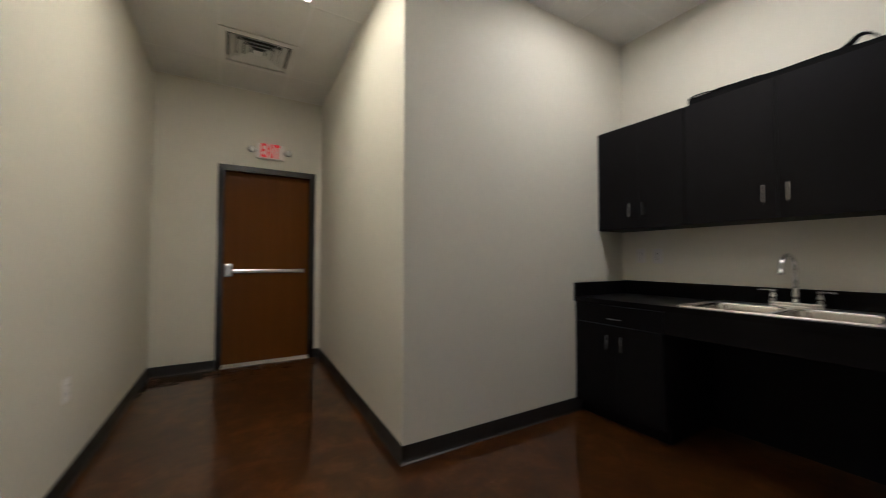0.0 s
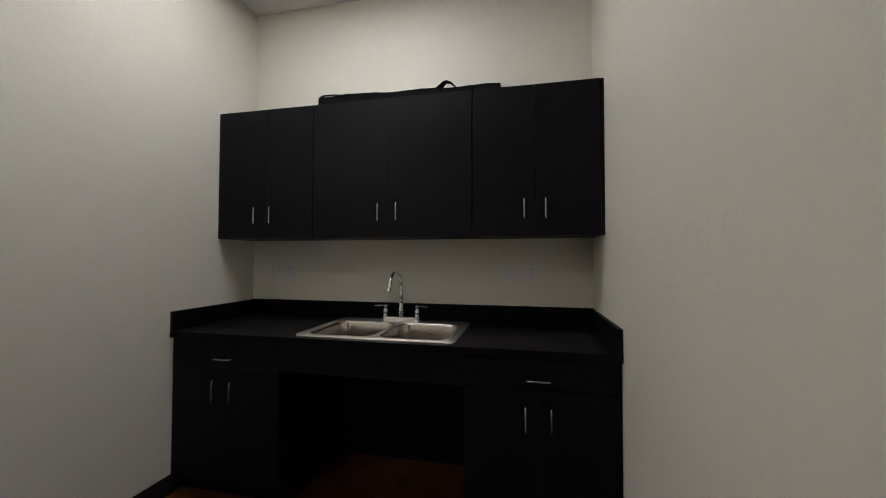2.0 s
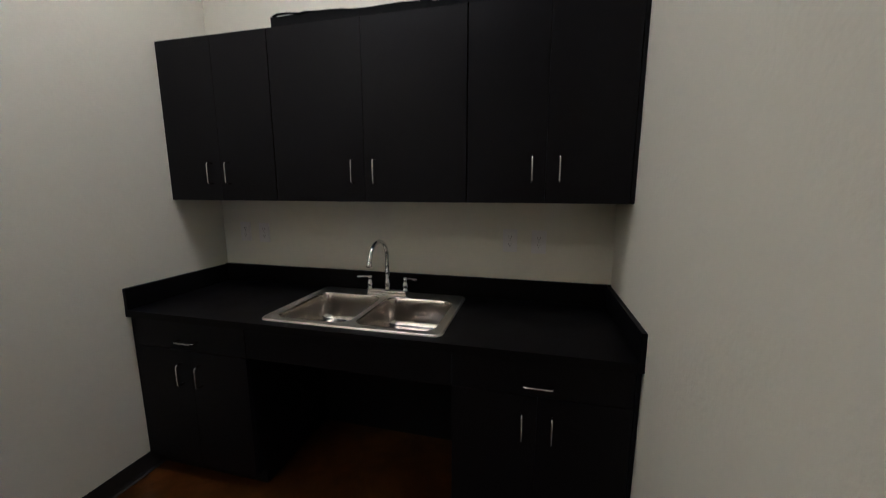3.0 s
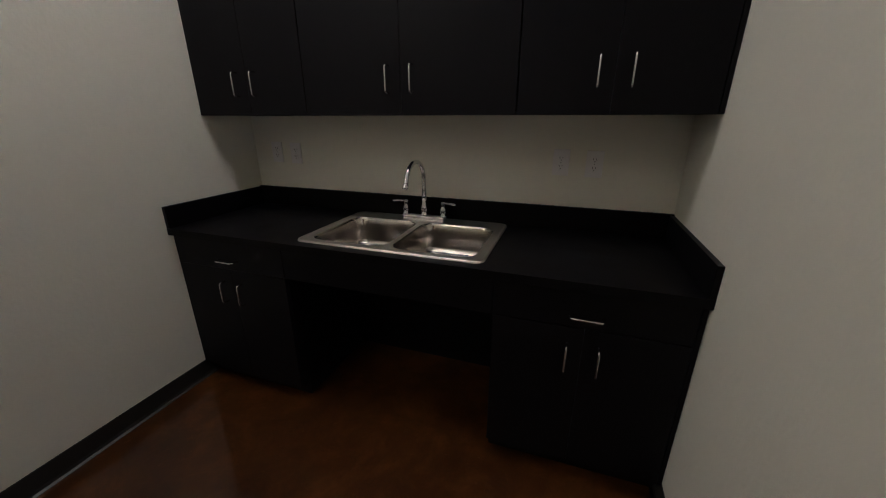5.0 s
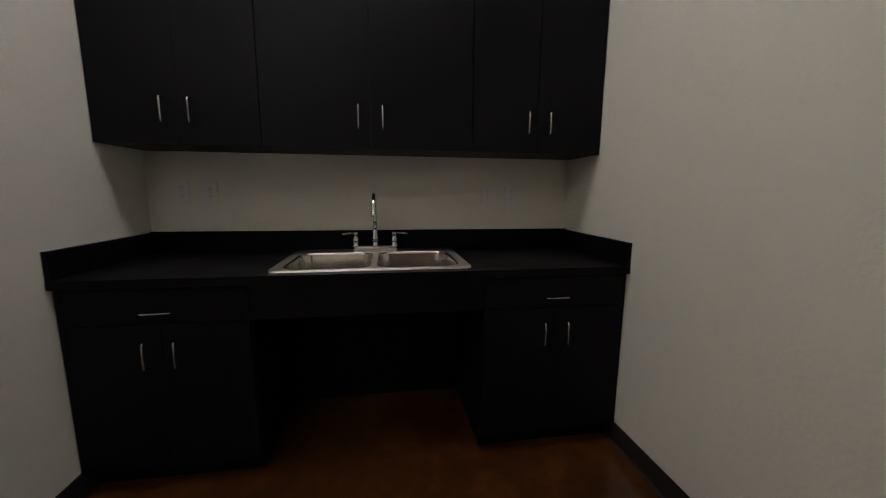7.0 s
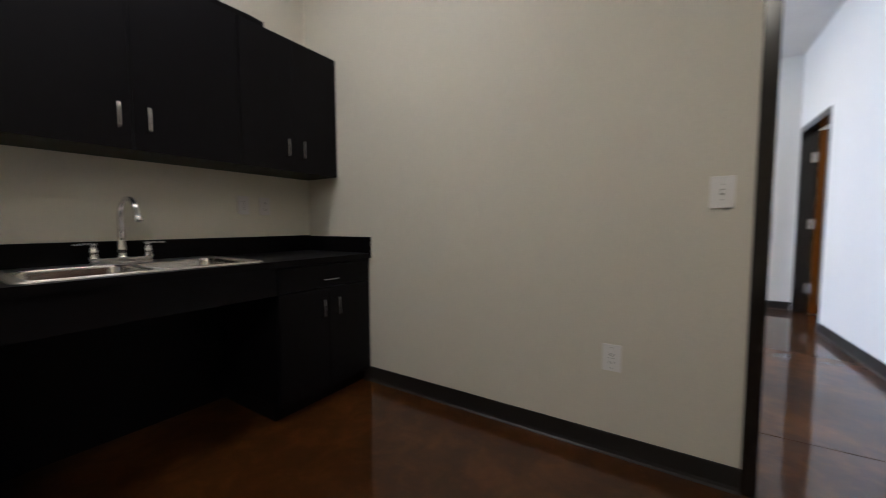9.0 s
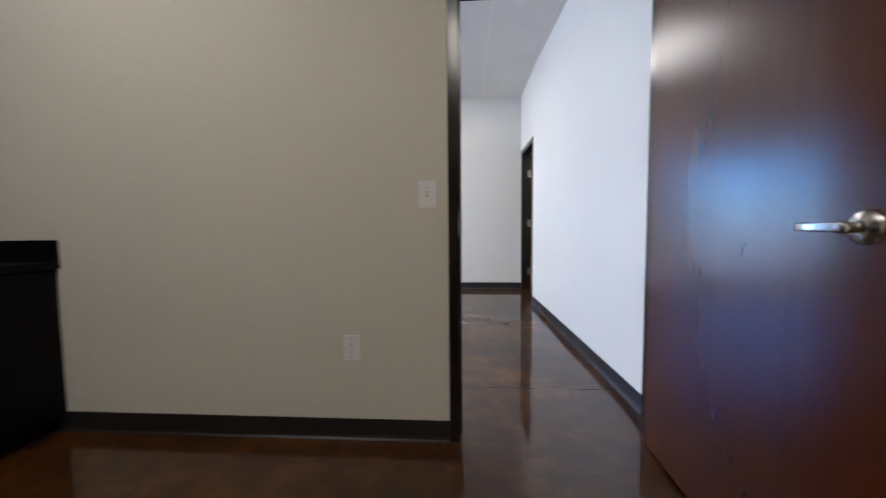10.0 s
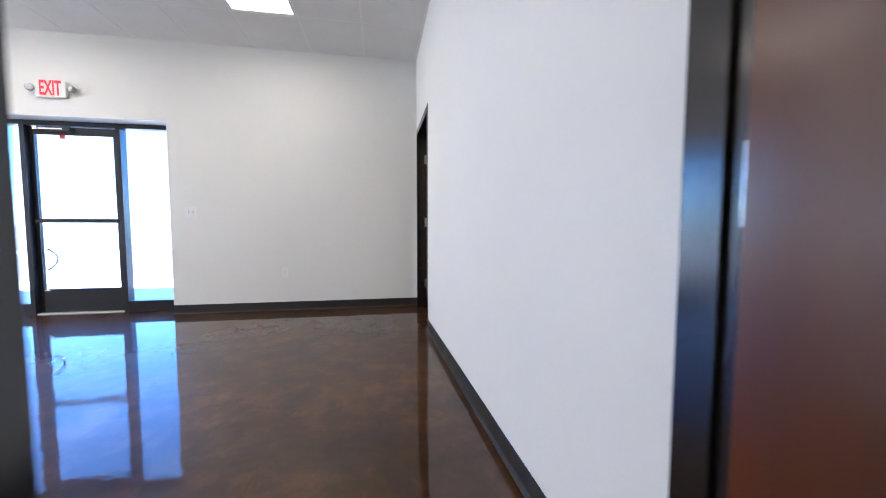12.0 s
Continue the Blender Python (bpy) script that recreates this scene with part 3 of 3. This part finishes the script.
    pts = [(0, 0, -h), (0, -d + 0.010, -h), (0, -d + 0.003, -h + 0.003), (0, -d, -h + 0.010), (0, -d, 0), (0, -d, h - 0.010), (0, -d + 0.003, h - 0.003), (0, -d + 0.010, h), (0, 0, h)]
    bm = bmesh.new()
    tube(bm, pts, r, 10)
    return part("handle", bm, M_NICKEL, parent, label, m)


def door_panel(parent, name, x0, x1, z0, z1, y, hx=None, hz=None, flat=False):
    p = part(name, boxes((x0 - 0.0006, x1 + 0.0006, y, y + 0.019, z0, z1), bevel=0.0010), M_LAM, parent)
    if hx is not None:
        pull(p, pose(hx, y, hz, 0, 90 if flat else 0, 0))
    return p


def wall_cabinet(x0, x1, d0, d1, label):
    """Two-door wall cabinet; d0, d1: the doors' outer edges, the rest filler strip."""
    c = thing("wall_cabinet", pose((x0 + x1) / 2, 0, 1.403), label, "cabinet", "wall cabinets over the sink")
    a, b = x0 - (x0 + x1) / 2, x1 - (x0 + x1) / 2
    e, f = d0 - (x0 + x1) / 2, d1 - (x0 + x1) / 2
    h = 0.797
    for nm, q in (("side_panel", (a + 0.0005, a + 0.019, -0.304, -0.001, 0, h)), ("side_panel", (b - 0.019, b - 0.0005, -0.304, -0.001, 0, h)), ("bottom_panel", (a + 0.019, b - 0.019, -0.304, -0.001, 0.0, 0.019)),
                  ("top_panel", (a + 0.019, b - 0.019, -0.304, -0.001, h - 0.019, h)), ("back_panel", (a + 0.019, b - 0.019, -0.012, -0.001, 0.019, h - 0.019))):
        part(nm, boxes(q, bevel=0.0008), M_LAM, c)
    if e - a > 0.01:
        part("filler", boxes((a + 0.001, e - 0.002, -0.322, -0.3045, 0, h), bevel=0.001), M_LAM, c)
    if b - f > 0.01:
        part("filler", boxes((f + 0.002, b - 0.001, -0.322, -0.3045, 0, h), bevel=0.001), M_LAM, c)
    mid = (e + f) / 2
    door_panel(c, "door", e + 0.0015, mid - 0.0015, 0.0, h, -0.325, mid - 0.054, 0.138)
    door_panel(c, "door", mid + 0.0015, f - 0.0015, 0.0, h, -0.325, mid + 0.054, 0.138)
    return c


wall_cabinet(0.0, 0.665, 0.017, 0.664, "black laminate wall cabinet with two doors beside the wall")
wall_cabinet(0.665, 1.622, 0.667, 1.620, "wide black laminate wall cabinet with two doors above the sink")
wall_cabinet(1.622, XR, 1.624, 2.276, "black laminate wall cabinet with two doors at the corner")


def base_cabinet(x0, x1, d0, d1, label):
    c = thing("base_cabinet", pose((x0 + x1) / 2, 0, 0), label, "cabinet", "base cabinets beside the knee space")
    o = (x0 + x1) / 2
    a, b, e, f = x0 - o, x1 - o, d0 - o, d1 - o
    for nm, q in (("side_panel", (a + 0.001, a + 0.019, -0.594, -0.002, 0.09, 0.846)), ("side_panel", (b - 0.019, b - 0.001, -0.594, -0.002, 0.09, 0.846)), ("bottom_panel", (a + 0.019, b - 0.019, -0.594, -0.002, 0.09, 0.109)),
                  ("back_panel", (a + 0.019, b - 0.019, -0.014, -0.002, 0.109, 0.846)), ("top_rail", (a + 0.019, b - 0.019, -0.594, -0.49, 0.828, 0.846))):
        part(nm, boxes(q, bevel=0.0008), M_LAM, c)
    part("toe_kick", boxes((a + 0.001, b - 0.001, -0.548, -0.530, 0.0, 0.0895)), M_LAM, c)
    for k in (a + 0.001, b - 0.019):
        part("side_foot", boxes((k, k + 0.018, -0.5295, -0.002, 0.0, 0.0895)), M_LAM, c)
    if e - a > 0.01:
        part("filler", boxes((a + 0.002, e - 0.002, -0.613, -0.5945, 0.09, 0.846), bevel=0.001), M_LAM, c)
    if b - f > 0.01:
        part("filler", boxes((f + 0.002, b - 0.002, -0.613, -0.5945, 0.09, 0.846), bevel=0.001), M_LAM, c)
    mid = (e + f) / 2
    door_panel(c, "drawer_front", e + 0.0015, f - 0.0015, 0.702, 0.838, -0.615, mid, 0.750, True)
    door_panel(c, "door", e + 0.0015, mid - 0.0015, 0.095, 0.698, -0.615, mid - 0.054, 0.581)
    door_panel(c, "door", mid + 0.0015, f - 0.0015, 0.095, 0.698, -0.615, mid + 0.054, 0.581)
    return c


base_cabinet(0.0, 0.665, 0.025, 0.664, "black laminate base cabinet with a drawer over two doors")
base_cabinet(1.622, XR, 1.624, 2.276, "black laminate base cabinet with drawer and doors by the doorway wall")
solid("sink_apron", boxes((0.667, 1.620, -0.613, -0.594, 0.700, 0.846), bevel=0.001), M_LAM, Matrix(), "black laminate apron panel under the sink", "panel")
solid("knee_panel", boxes((0.667, 1.620, -0.018, -0.002, 0.0, 0.70), bevel=0.001), M_LAM, Matrix(), "black laminate back panel of the open knee space", "panel")

# counter with a cut-out for the sink
SX0, SX1, SY0, SY1, CT = 0.728, 1.571, -0.587, -0.032, 0.881
counter = thing("countertop", pose(0, 0, 0.847), "matt black laminate countertop with upstands on three sides", "countertop")
z1 = CT - 0.847
cut = (SX0 + 0.02, SX1 - 0.02, SY0 + 0.02, SY1 - 0.02)
bm = bmesh.new()
rims = []
for q in ((0.001, XR - 0.001, -0.635, -0.001), cut):
    rims.append([bm.verts.new((x, y, 0)) for x, y in ((q[0], q[2]), (q[1], q[2]), (q[1], q[3]), (q[0], q[3]))])
flat = bmesh.ops.triangle_fill(bm, edges=[bm.edges.new((lp[i], lp[(i + 1) % 4])) for lp in rims for i in range(4)], use_beauty=True)
up = bmesh.ops.extrude_face_region(bm, geom=[f for f in flat["geom"] if isinstance(f, bmesh.types.BMFace)])
bmesh.ops.translate(bm, verts=[v for v in up["geom"] if isinstance(v, bmesh.types.BMVert)], vec=(0, 0, z1))
bmesh.ops.recalc_face_normals(bm, faces=bm.faces)
part("slab", bm, M_COUNTER, counter)
part("backsplash", boxes((0.0015, XR - 0.0015, -0.020, -0.0005, z1, z1 + 0.112), bevel=0.0015), M_COUNTER, counter, "black upstand along the back wall")
part("side_splash", boxes((0.0008, 0.020, -0.634, -0.0205, z1, z1 + 0.107), bevel=0.0015), M_COUNTER, counter, "black upstand against the side wall")
part("side_splash", boxes((XR - 0.020, XR - 0.0008, -0.634, -0.0205, z1, z1 + 0.107), bevel=0.0015), M_COUNTER, counter, "black upstand against the side wall")

# double-bowl drop-in sink
SC = ((SX0 + SX1) / 2, (SY0 + SY1) / 2)
sink = thing("sink", pose(SC[0], SC[1], CT), "brushed stainless steel double-bowl drop-in sink", "sink")
sw, sd = SX1 - SX0, SY1 - SY0
bowls = [(-0.1985, -0.030, 0.370, 0.412), (0.1955, -0.030, 0.368, 0.412)]
bm = bmesh.new()
outer = [bm.verts.new(p) for p in rounded(sw - 0.026, sd - 0.026, 0.030, 0.0045)]
loops = [outer]
for bx, by, bw, bd in bowls:
    loops.append([bm.verts.new(p) for p in rounded(bw, bd, 0.062, 0.0045, bx, by, 10)])
edges = [bm.edges.new((lp[i], lp[(i + 1) % len(lp)])) for lp in loops for i in range(len(lp))]
bmesh.ops.triangle_fill(bm, edges=edges, use_beauty=True)
low = [bm.verts.new(p) for p in rounded(sw + 0.006, sd + 0.006, 0.038, 0.0005)]
# rolled bead round the rim
bead = [[bm.verts.new(p) for p in rounded(sw - d, sd - d, 0.038 - d / 3, z)] for d, z in ((0.019, 0.0058), (0.013, 0.0082), (0.006, 0.0088), (0.0, 0.0078), (-0.004, 0.0050))]
ring = [outer] + bead + [low]
for a, b in zip(ring, ring[1:]):
    for i in range(len(a)):
        bm.faces.new((a[i], a[(i + 1) % len(a)], b[(i + 1) % len(a)], b[i])).smooth = True
bmesh.ops.recalc_face_normals(bm, faces=bm.faces)
part("rim", bm, M_STEEL_RIM, sink, "flat steel rim with a faucet ledge")
for bx, by, bw, bd in bowls:
    bm = bmesh.new()
    prof = [(0.0, 0.0045, 0.062), (0.003, 0.001, 0.062), (0.006, -0.008, 0.060), (0.010, -0.075, 0.058), (0.013, -0.112, 0.056), (0.019, -0.130, 0.052), (0.031, -0.141, 0.046), (0.056, -0.146, 0.036)]
    loft(bm, [rounded(bw - 2 * i, bd - 2 * i, r, z, bx, by, 10) for i, z, r in prof], close_last=True)
    bmesh.ops.recalc_face_normals(bm, faces=bm.faces)
    bmesh.ops.reverse_faces(bm, faces=bm.faces)
    bowl = part("bowl", bm, M_STEEL, sink, "deep rounded steel bowl")
    bm = bmesh.new()
    lathe(bm, [(0.043, -0.1455), (0.057, -0.1445), (0.057, -0.1425), (0.047, -0.1415), (0.039, -0.1435), (0.022, -0.1438), (0.013, -0.135), (0.006, -0.134)], pose(bx, by + 0.02, 0), 24)
    part("drain", bm, M_CHROME, bowl, "chrome drain with a basket strainer")

# two-handle gooseneck faucet
FX, FY = 1.146, -0.096
faucet = thing("faucet", pose(FX, FY, CT + 0.0045), "polished chrome gooseneck faucet with two lever handles", "faucet")
bm = boxes((-0.114, 0.114, -0.024, 0.024, 0.0, 0.013), bevel=0.004)
box(bm, -0.112, 0.112, -0.021, 0.021, 0.0131, 0.028, bevel=0.005)
part("base_plate", bm, M_STEEL_RIM, faucet)
bm = bmesh.new()
lathe(bm, [(0.021, 0.028), (0.021, 0.034), (0.016, 0.040), (0.0155, 0.060), (0.019, 0.066), (0.0165, 0.074), (0.0125, 0.105), (0.0115, 0.125)], n=20)
R = 0.106
arc = [radians(165 * k / 14) for k in range(1, 15)]
pts = [(0, 0, 0.12), (0, 0, 0.17), (0, 0, 0.217)] + [(0, -R + R * math.cos(q), 0.217 + 0.094 * math.sin(q)) for q in arc]
end = Vector(pts[-1])
way = (end - Vector(pts[-2])).normalized()
pts += [tuple(end + way * 0.012), tuple(end + way * 0.022)]
tube(bm, pts, [0.0112] * 3 + [0.0108] * 14 + [0.0105, 0.0105], 14)
lathe(bm, [(0.0105, -0.002), (0.0138, 0.002), (0.0138, 0.020), (0.0125, 0.024)], Matrix.Translation(end + way * 0.018) @ way.to_track_quat("Z", "Y").to_matrix().to_4x4(), 16)
part("spout", bm, M_CHROME, faucet, "chrome gooseneck spout")
for s in (-1, 1):
    bm = bmesh.new()
    lathe(bm, [(0.020, 0.028), (0.020, 0.033), (0.014, 0.040), (0.016, 0.055), (0.017, 0.066), (0.012, 0.074), (0.010, 0.086), (0.013, 0.094), (0.011, 0.102), (0.004, 0.104)], pose(s * 0.103, 0, 0), 18)
    tube(bm, [(s * 0.100, 0, 0.096), (s * 0.118, -0.003, 0.099), (s * 0.145, -0.008, 0.099), (s * 0.168, -0.012, 0.097), (s * 0.174, -0.013, 0.097)], [0.005, 0.006, 0.0085, 0.0075, 0.003], 10, 0.6)
    part("lever_handle", bm, M_CHROME, faucet, "chrome lever handle")

# soft bag lying on the wall cabinets
bag = thing("bag", pose(1.235, -0.188, 2.2005), "flat black nylon equipment bag with a carrying handle", "bag")
bm = bmesh.new()
NX, NY = 60, 14
grid_t, grid_b = {}, {}
for i in range(NX + 1):
    for j in range(NY + 1):
        u, v = i / NX * 2 - 1, j / NY * 2 - 1
        edge = 0.80 + 0.20 * (1 - abs(u) ** 24) ** 0.5 * (1 - abs(v) ** 10) ** 0.5
        lump = noise.noise(Vector((u * 3.1, v * 1.4, 2.3))) * 0.5 + 0.5
        fold = noise.noise(Vector((u * 14, v * 5, 7.0)))
        hgt = 0.056 - 0.012 * (u + 1) + 0.004 * math.sin(u * 9)
        hgt += 0.042 * math.exp(-((u - 0.34) / 0.075) ** 2) * math.exp(-(v / 0.5) ** 2)
        z = 0.004 + edge * (hgt - 0.006 + 0.009 * (lump - 0.5) + 0.003 * fold)
        x, y = u * 0.54, v * 0.135 + 0.006 * noise.noise(Vector((u * 4, 0, 5))) * abs(v)
        grid_t[i, j] = bm.verts.new((x, y, z))
        grid_b[i, j] = bm.verts.new((x, y, 0.0)) if i in (0, NX) or j in (0, NY) else None
for i in range(NX):
    for j in range(NY):
        bm.faces.new((grid_t[i, j], grid_t[i + 1, j], grid_t[i + 1, j + 1], grid_t[i, j + 1])).smooth = True
ring = [(i, 0) for i in range(NX)] + [(NX, j) for j in range(NY)] + [(i, NY) for i in range(NX, 0, -1)] + [(0, j) for j in range(NY, 0, -1)]
for a, b in zip(ring, ring[1:] + ring[:1]):
    bm.faces.new((grid_b[a], grid_b[b], grid_t[b], grid_t[a]))
bm.faces.new([grid_b[k] for k in ring][::-1])
bmesh.ops.recalc_face_normals(bm, faces=bm.faces)
part("body", bm, M_BAG, bag)
bm = bmesh.new()
tube(bm, [(0.10, -0.04, 0.035), (0.14, -0.03, 0.055), (0.180, -0.015, 0.088), (0.205, -0.01, 0.118), (0.222, -0.01, 0.122), (0.245, -0.012, 0.112), (0.270, -0.02, 0.086), (0.285, -0.03, 0.050), (0.29, -0.035, 0.035)], [0.020, 0.026, 0.026, 0.020, 0.015, 0.011, 0.008, 0.008, 0.008], 10, 0.6)
part("carrying_handle", bm, M_BAG, bag, "padded black webbing handle standing up")
bm = bmesh.new()
tube(bm, [(-0.53, -0.128, 0.047), (-0.50, -0.132, 0.052), (-0.44, -0.134, 0.050), (-0.40, -0.137, 0.044), (-0.385, -0.138, 0.040), (-0.36, -0.134, 0.046), (-0.32, -0.130, 0.046), (-0.18, -0.126, 0.041)], [0.006, 0.007, 0.006, 0.006, 0.007, 0.006, 0.005, 0.004], 8, 0.6)
part("strap", bm, M_BAG, bag, "thin black strap lying along the edge")


# ---- plates on the walls ----
def plate_base(name, m, label, category, w=0.079, h=0.124, group="", mat=M_PLATE):
    p = thing(name, m, label, category, group)
    part("cover_plate", boxes((-w / 2, w / 2, -0.0055, 0.003, -h / 2, h / 2), bevel=0.0016), mat, p)
    return p


def outlet(m, label, group="", mat=M_PLATE):
    p = plate_base("wall_outlet", m, label, "outlet", 0.073, 0.118, group, mat)
    for dz in (0.0195, -0.0195):
        bm = bmesh.new()
        loft(bm, [rounded(0.034, 0.029, 0.011, z) for z in (0.0, 0.0018)], close_first=True, close_last=True, smooth=False)
        bm.transform(pose(0, -0.0055, dz, 90, 0, 0))
        face = part("socket", bm, mat, p)
        part("slots", boxes((-0.0075, -0.0055, -0.0085, -0.0072, dz - 0.001, dz + 0.008), (0.0055, 0.0075, -0.0085, -0.0072, dz - 0.001, dz + 0.007), (-0.002, 0.002, -0.0085, -0.0072, dz - 0.010, dz - 0.006)), M_RECESS_SHADE, face, "dark blocks for the shade in the pin slots")
    bm = bmesh.new()
    lathe(bm, [(0.003, 0), (0.0028, 0.001)], pose(0, -0.0055, 0, 90, 0, 0), 10)
    part("screw", bm, M_GREY, p)
    return p


def decorator_outlet(m, label):
    """Flat rectangular receptacle with a dark slot row above and below."""
    p = plate_base("wall_outlet", m, label, "outlet")
    face = part("socket", boxes((-0.0165, 0.0165, -0.0085, -0.005, -0.033, 0.033), bevel=0.0012), M_PLATE, p)
    for dz in (0.0185, -0.0185):
        part("slots", boxes((-0.0085, -0.0060, -0.0092, -0.0080, dz - 0.004, dz + 0.004), (0.0060, 0.0085, -0.0092, -0.0080, dz - 0.004, dz + 0.003), (-0.0020, 0.0020, -0.0092, -0.0080, dz - 0.010, dz - 0.0065)), M_RECESS_SHADE, face, "dark blocks for the shade in the pin slots")
    part("seam", boxes((-0.0165, 0.0165, -0.0088, -0.0083, -0.0007, 0.0007)), M_GREY, face)
    for dz in (0.048, -0.048):
        bm = bmesh.new()
        lathe(bm, [(0.003, 0), (0.0028, 0.001)], pose(0, -0.0055, dz, 90, 0, 0), 10)
        part("screw", bm, M_GREY, p)
    return p


def switch(m, label, count=1):
    p = plate_base("light_switch", m, label, "switch", w=0.079 + 0.046 * (count - 1))
    for k in range(count):
        x = (k - (count - 1) / 2) * 0.046
        part("toggle_slot", boxes((x - 0.0055, x + 0.0055, -0.0064, -0.0052, -0.0125, 0.0125)), M_GREY, p)
        bm = boxes((x - 0.0042, x + 0.0042, -0.017, -0.0062, -0.004, 0.006), bevel=0.0012)
        part("toggle", bm, M_PLATE, p)
        for dz in (0.030, -0.030):
            bm = bmesh.new()
            lathe(bm, [(0.003, 0), (0.0028, 0.001)], pose(x, -0.0055, dz, 90, 0, 0), 10)
            part("screw", bm, M_GREY, p)
    return p


outlet(pose(1.795, 0, 1.197), "pale grey duplex wall outlet above the counter", "outlets above the counter", M_PLATE_GREY)
outlet(pose(1.940, 0, 1.194), "pale grey duplex wall outlet above the counter", "outlets above the counter", M_PLATE_GREY)
outlet(pose(0.165, 0, 1.200), "pale grey duplex wall outlet above the counter by the corner", "outlets above the counter", M_PLATE_GREY)
outlet(pose(0.300, 0, 1.196), "pale grey duplex wall outlet above the counter by the corner", "outlets above the counter", M_PLATE_GREY)
decorator_outlet(pose(XR, -2.123, 0.457, 0, 0, -90), "white rectangular wall outlet low on the cream wall")
switch(pose(XR, -2.500, 1.191, 0, 0, -90), "white toggle light switch beside the doorway")
outlet(pose(-0.615, long_wall_y(-0.615), 0.510, 0, 0, 179), "white duplex wall outlet low on the passage wall")
outlet(pose(XF, -1.970, 0.456, 0, 0, -90), "white duplex wall outlet low on the lobby wall")
p = switch(pose(XF, -0.970, 1.170, 0, 0, -90), "white double toggle switch plate beside the entrance", 2)


# ---- exit signs, lights, vent ----
def exit_sign(m, label):
    s = thing("exit_sign", m, label, "exit sign")
    part("housing", boxes((-0.140, 0.140, -0.045, -0.001, -0.085, 0.085), bevel=0.006), M_TRIMWHITE, s, "white plastic housing")
    bm = text_mesh("EXIT", 0.212, 0.0012)
    bm.transform(Matrix.Diagonal((0.46, 1, 1, 1)) @ Matrix.Translation((0, -0.0465, 0)))
    part("letters", bm, M_RED, s, "red letters reading EXIT")
    for k in (-1, 1):
        bm = bmesh.new()
        tube(bm, [(k * 0.138, -0.022, 0.0), (k * 0.160, -0.022, 0.004)], 0.012, 10)
        lathe(bm, [(0.016, -0.030), (0.030, -0.018), (0.036, 0.0), (0.037, 0.018), (0.034, 0.021)], pose(k * 0.192, -0.030, 0.006, 82, 0, -k * 25), 20)
        head = part("lamp_head", bm, M_GREY, s, "grey emergency lamp head")
        bm = bmesh.new()
        lathe(bm, [(0.031, 0.0), (0.024, 0.004), (0.008, 0.007)], pose(k * 0.192, -0.030, 0.006, 82, 0, -k * 25) @ pose(0, 0, 0.0212), 20)
        part("lens", bm, M_PLATE, head, "small round lens")
    return s


exit_sign(pose(-2.64, -2.555, 2.383, 0, 0, 90), "white exit sign with red letters above the passage door")
exit_sign(pose(XF, 0.300, 2.448, 0, 0, -90), "white exit sign with red letters above the entrance")


def troffer(x0, x1, y0, y1, label, lens=M_LENS):
    s = thing("ceiling_light", pose((x0 + x1) / 2, (y0 + y1) / 2, CEIL), label, "ceiling light", "lay-in ceiling lights")
    a, b = (x1 - x0) / 2 - 0.006, (y1 - y0) / 2 - 0.006
    c, d = a - 0.028, b - 0.028
    part("frame", boxes((-a, a, -b, -d, 0.001, 0.07), (-a, a, d, b, 0.001, 0.07), (-a, -c, -d, d, 0.001, 0.07), (c, a, -d, d, 0.001, 0.07), (-c, c, -d, d, 0.055, 0.07), bevel=0.0008), M_GRID, s)
    part("diffuser", boxes((-c + 0.001, c - 0.001, -d + 0.001, d - 0.001, 0.010, 0.014)), lens, s, "glowing white diffuser")
    return s


troffer(*LIGHTS_AT[0], "recessed ceiling light with warm tubes over the passage", M_LENS_WARM)
troffer(*LIGHTS_AT[1], "recessed fluorescent ceiling light over the kitchenette")
troffer(*OFFICE_LIGHT, "recessed fluorescent ceiling light in the next room")
for row in LIGHTS_AT[2:]:
    troffer(*row, "recessed fluorescent ceiling light in the lobby", M_LENS_LOBBY)

vent = thing("ceiling_vent", pose((VENT[0] + VENT[1]) / 2, (VENT[2] + VENT[3]) / 2, CEIL), "white square louvred air diffuser in the ceiling", "air vent")
part("backing", boxes((-0.298, 0.298, -0.298, 0.298, 0.075, 0.085)), M_RECESS_SHADE, vent, "dark sheet for the shade inside the duct")
bm = boxes((-0.309, 0.309, -0.309, -0.252, -0.003, 0.006), (-0.309, 0.309, 0.252, 0.309, -0.003, 0.006), (-0.309, -0.252, -0.252, 0.252, -0.003, 0.006), (0.252, 0.309, -0.252, 0.252, -0.003, 0.006), bevel=0.001)
part("frame", bm, M_TRIMWHITE, vent)
for half in (0.180, 0.122, 0.064):
    bm = bmesh.new()
    loft(bm, [[Vector(p) for p in ((s, s, z), (-s, s, z), (-s, -s, z), (s, -s, z))] for s, z in ((half, 0.030), (half + 0.044, 0.000), (half + 0.048, 0.001), (half + 0.003, 0.032), (half, 0.030))], smooth=False)
    bmesh.ops.recalc_face_normals(bm, faces=bm.faces)
    part("louvre", bm, M_TRIMWHITE, vent)
part("centre_plate", boxes((-0.048, 0.048, -0.048, 0.048, 0.002, 0.006), bevel=0.001), M_TRIMWHITE, vent)
for sx, sy in ((1, 1), (-1, -1), (1, -1), (-1, 1)):
    bm = bmesh.new()
    tube(bm, [(sx * 0.045, sy * 0.045, 0.008), (sx * 0.18, sy * 0.18, 0.040), (sx * 0.25, sy * 0.25, 0.014)], 0.004, 6)
    part("brace", bm, M_TRIMWHITE, vent)
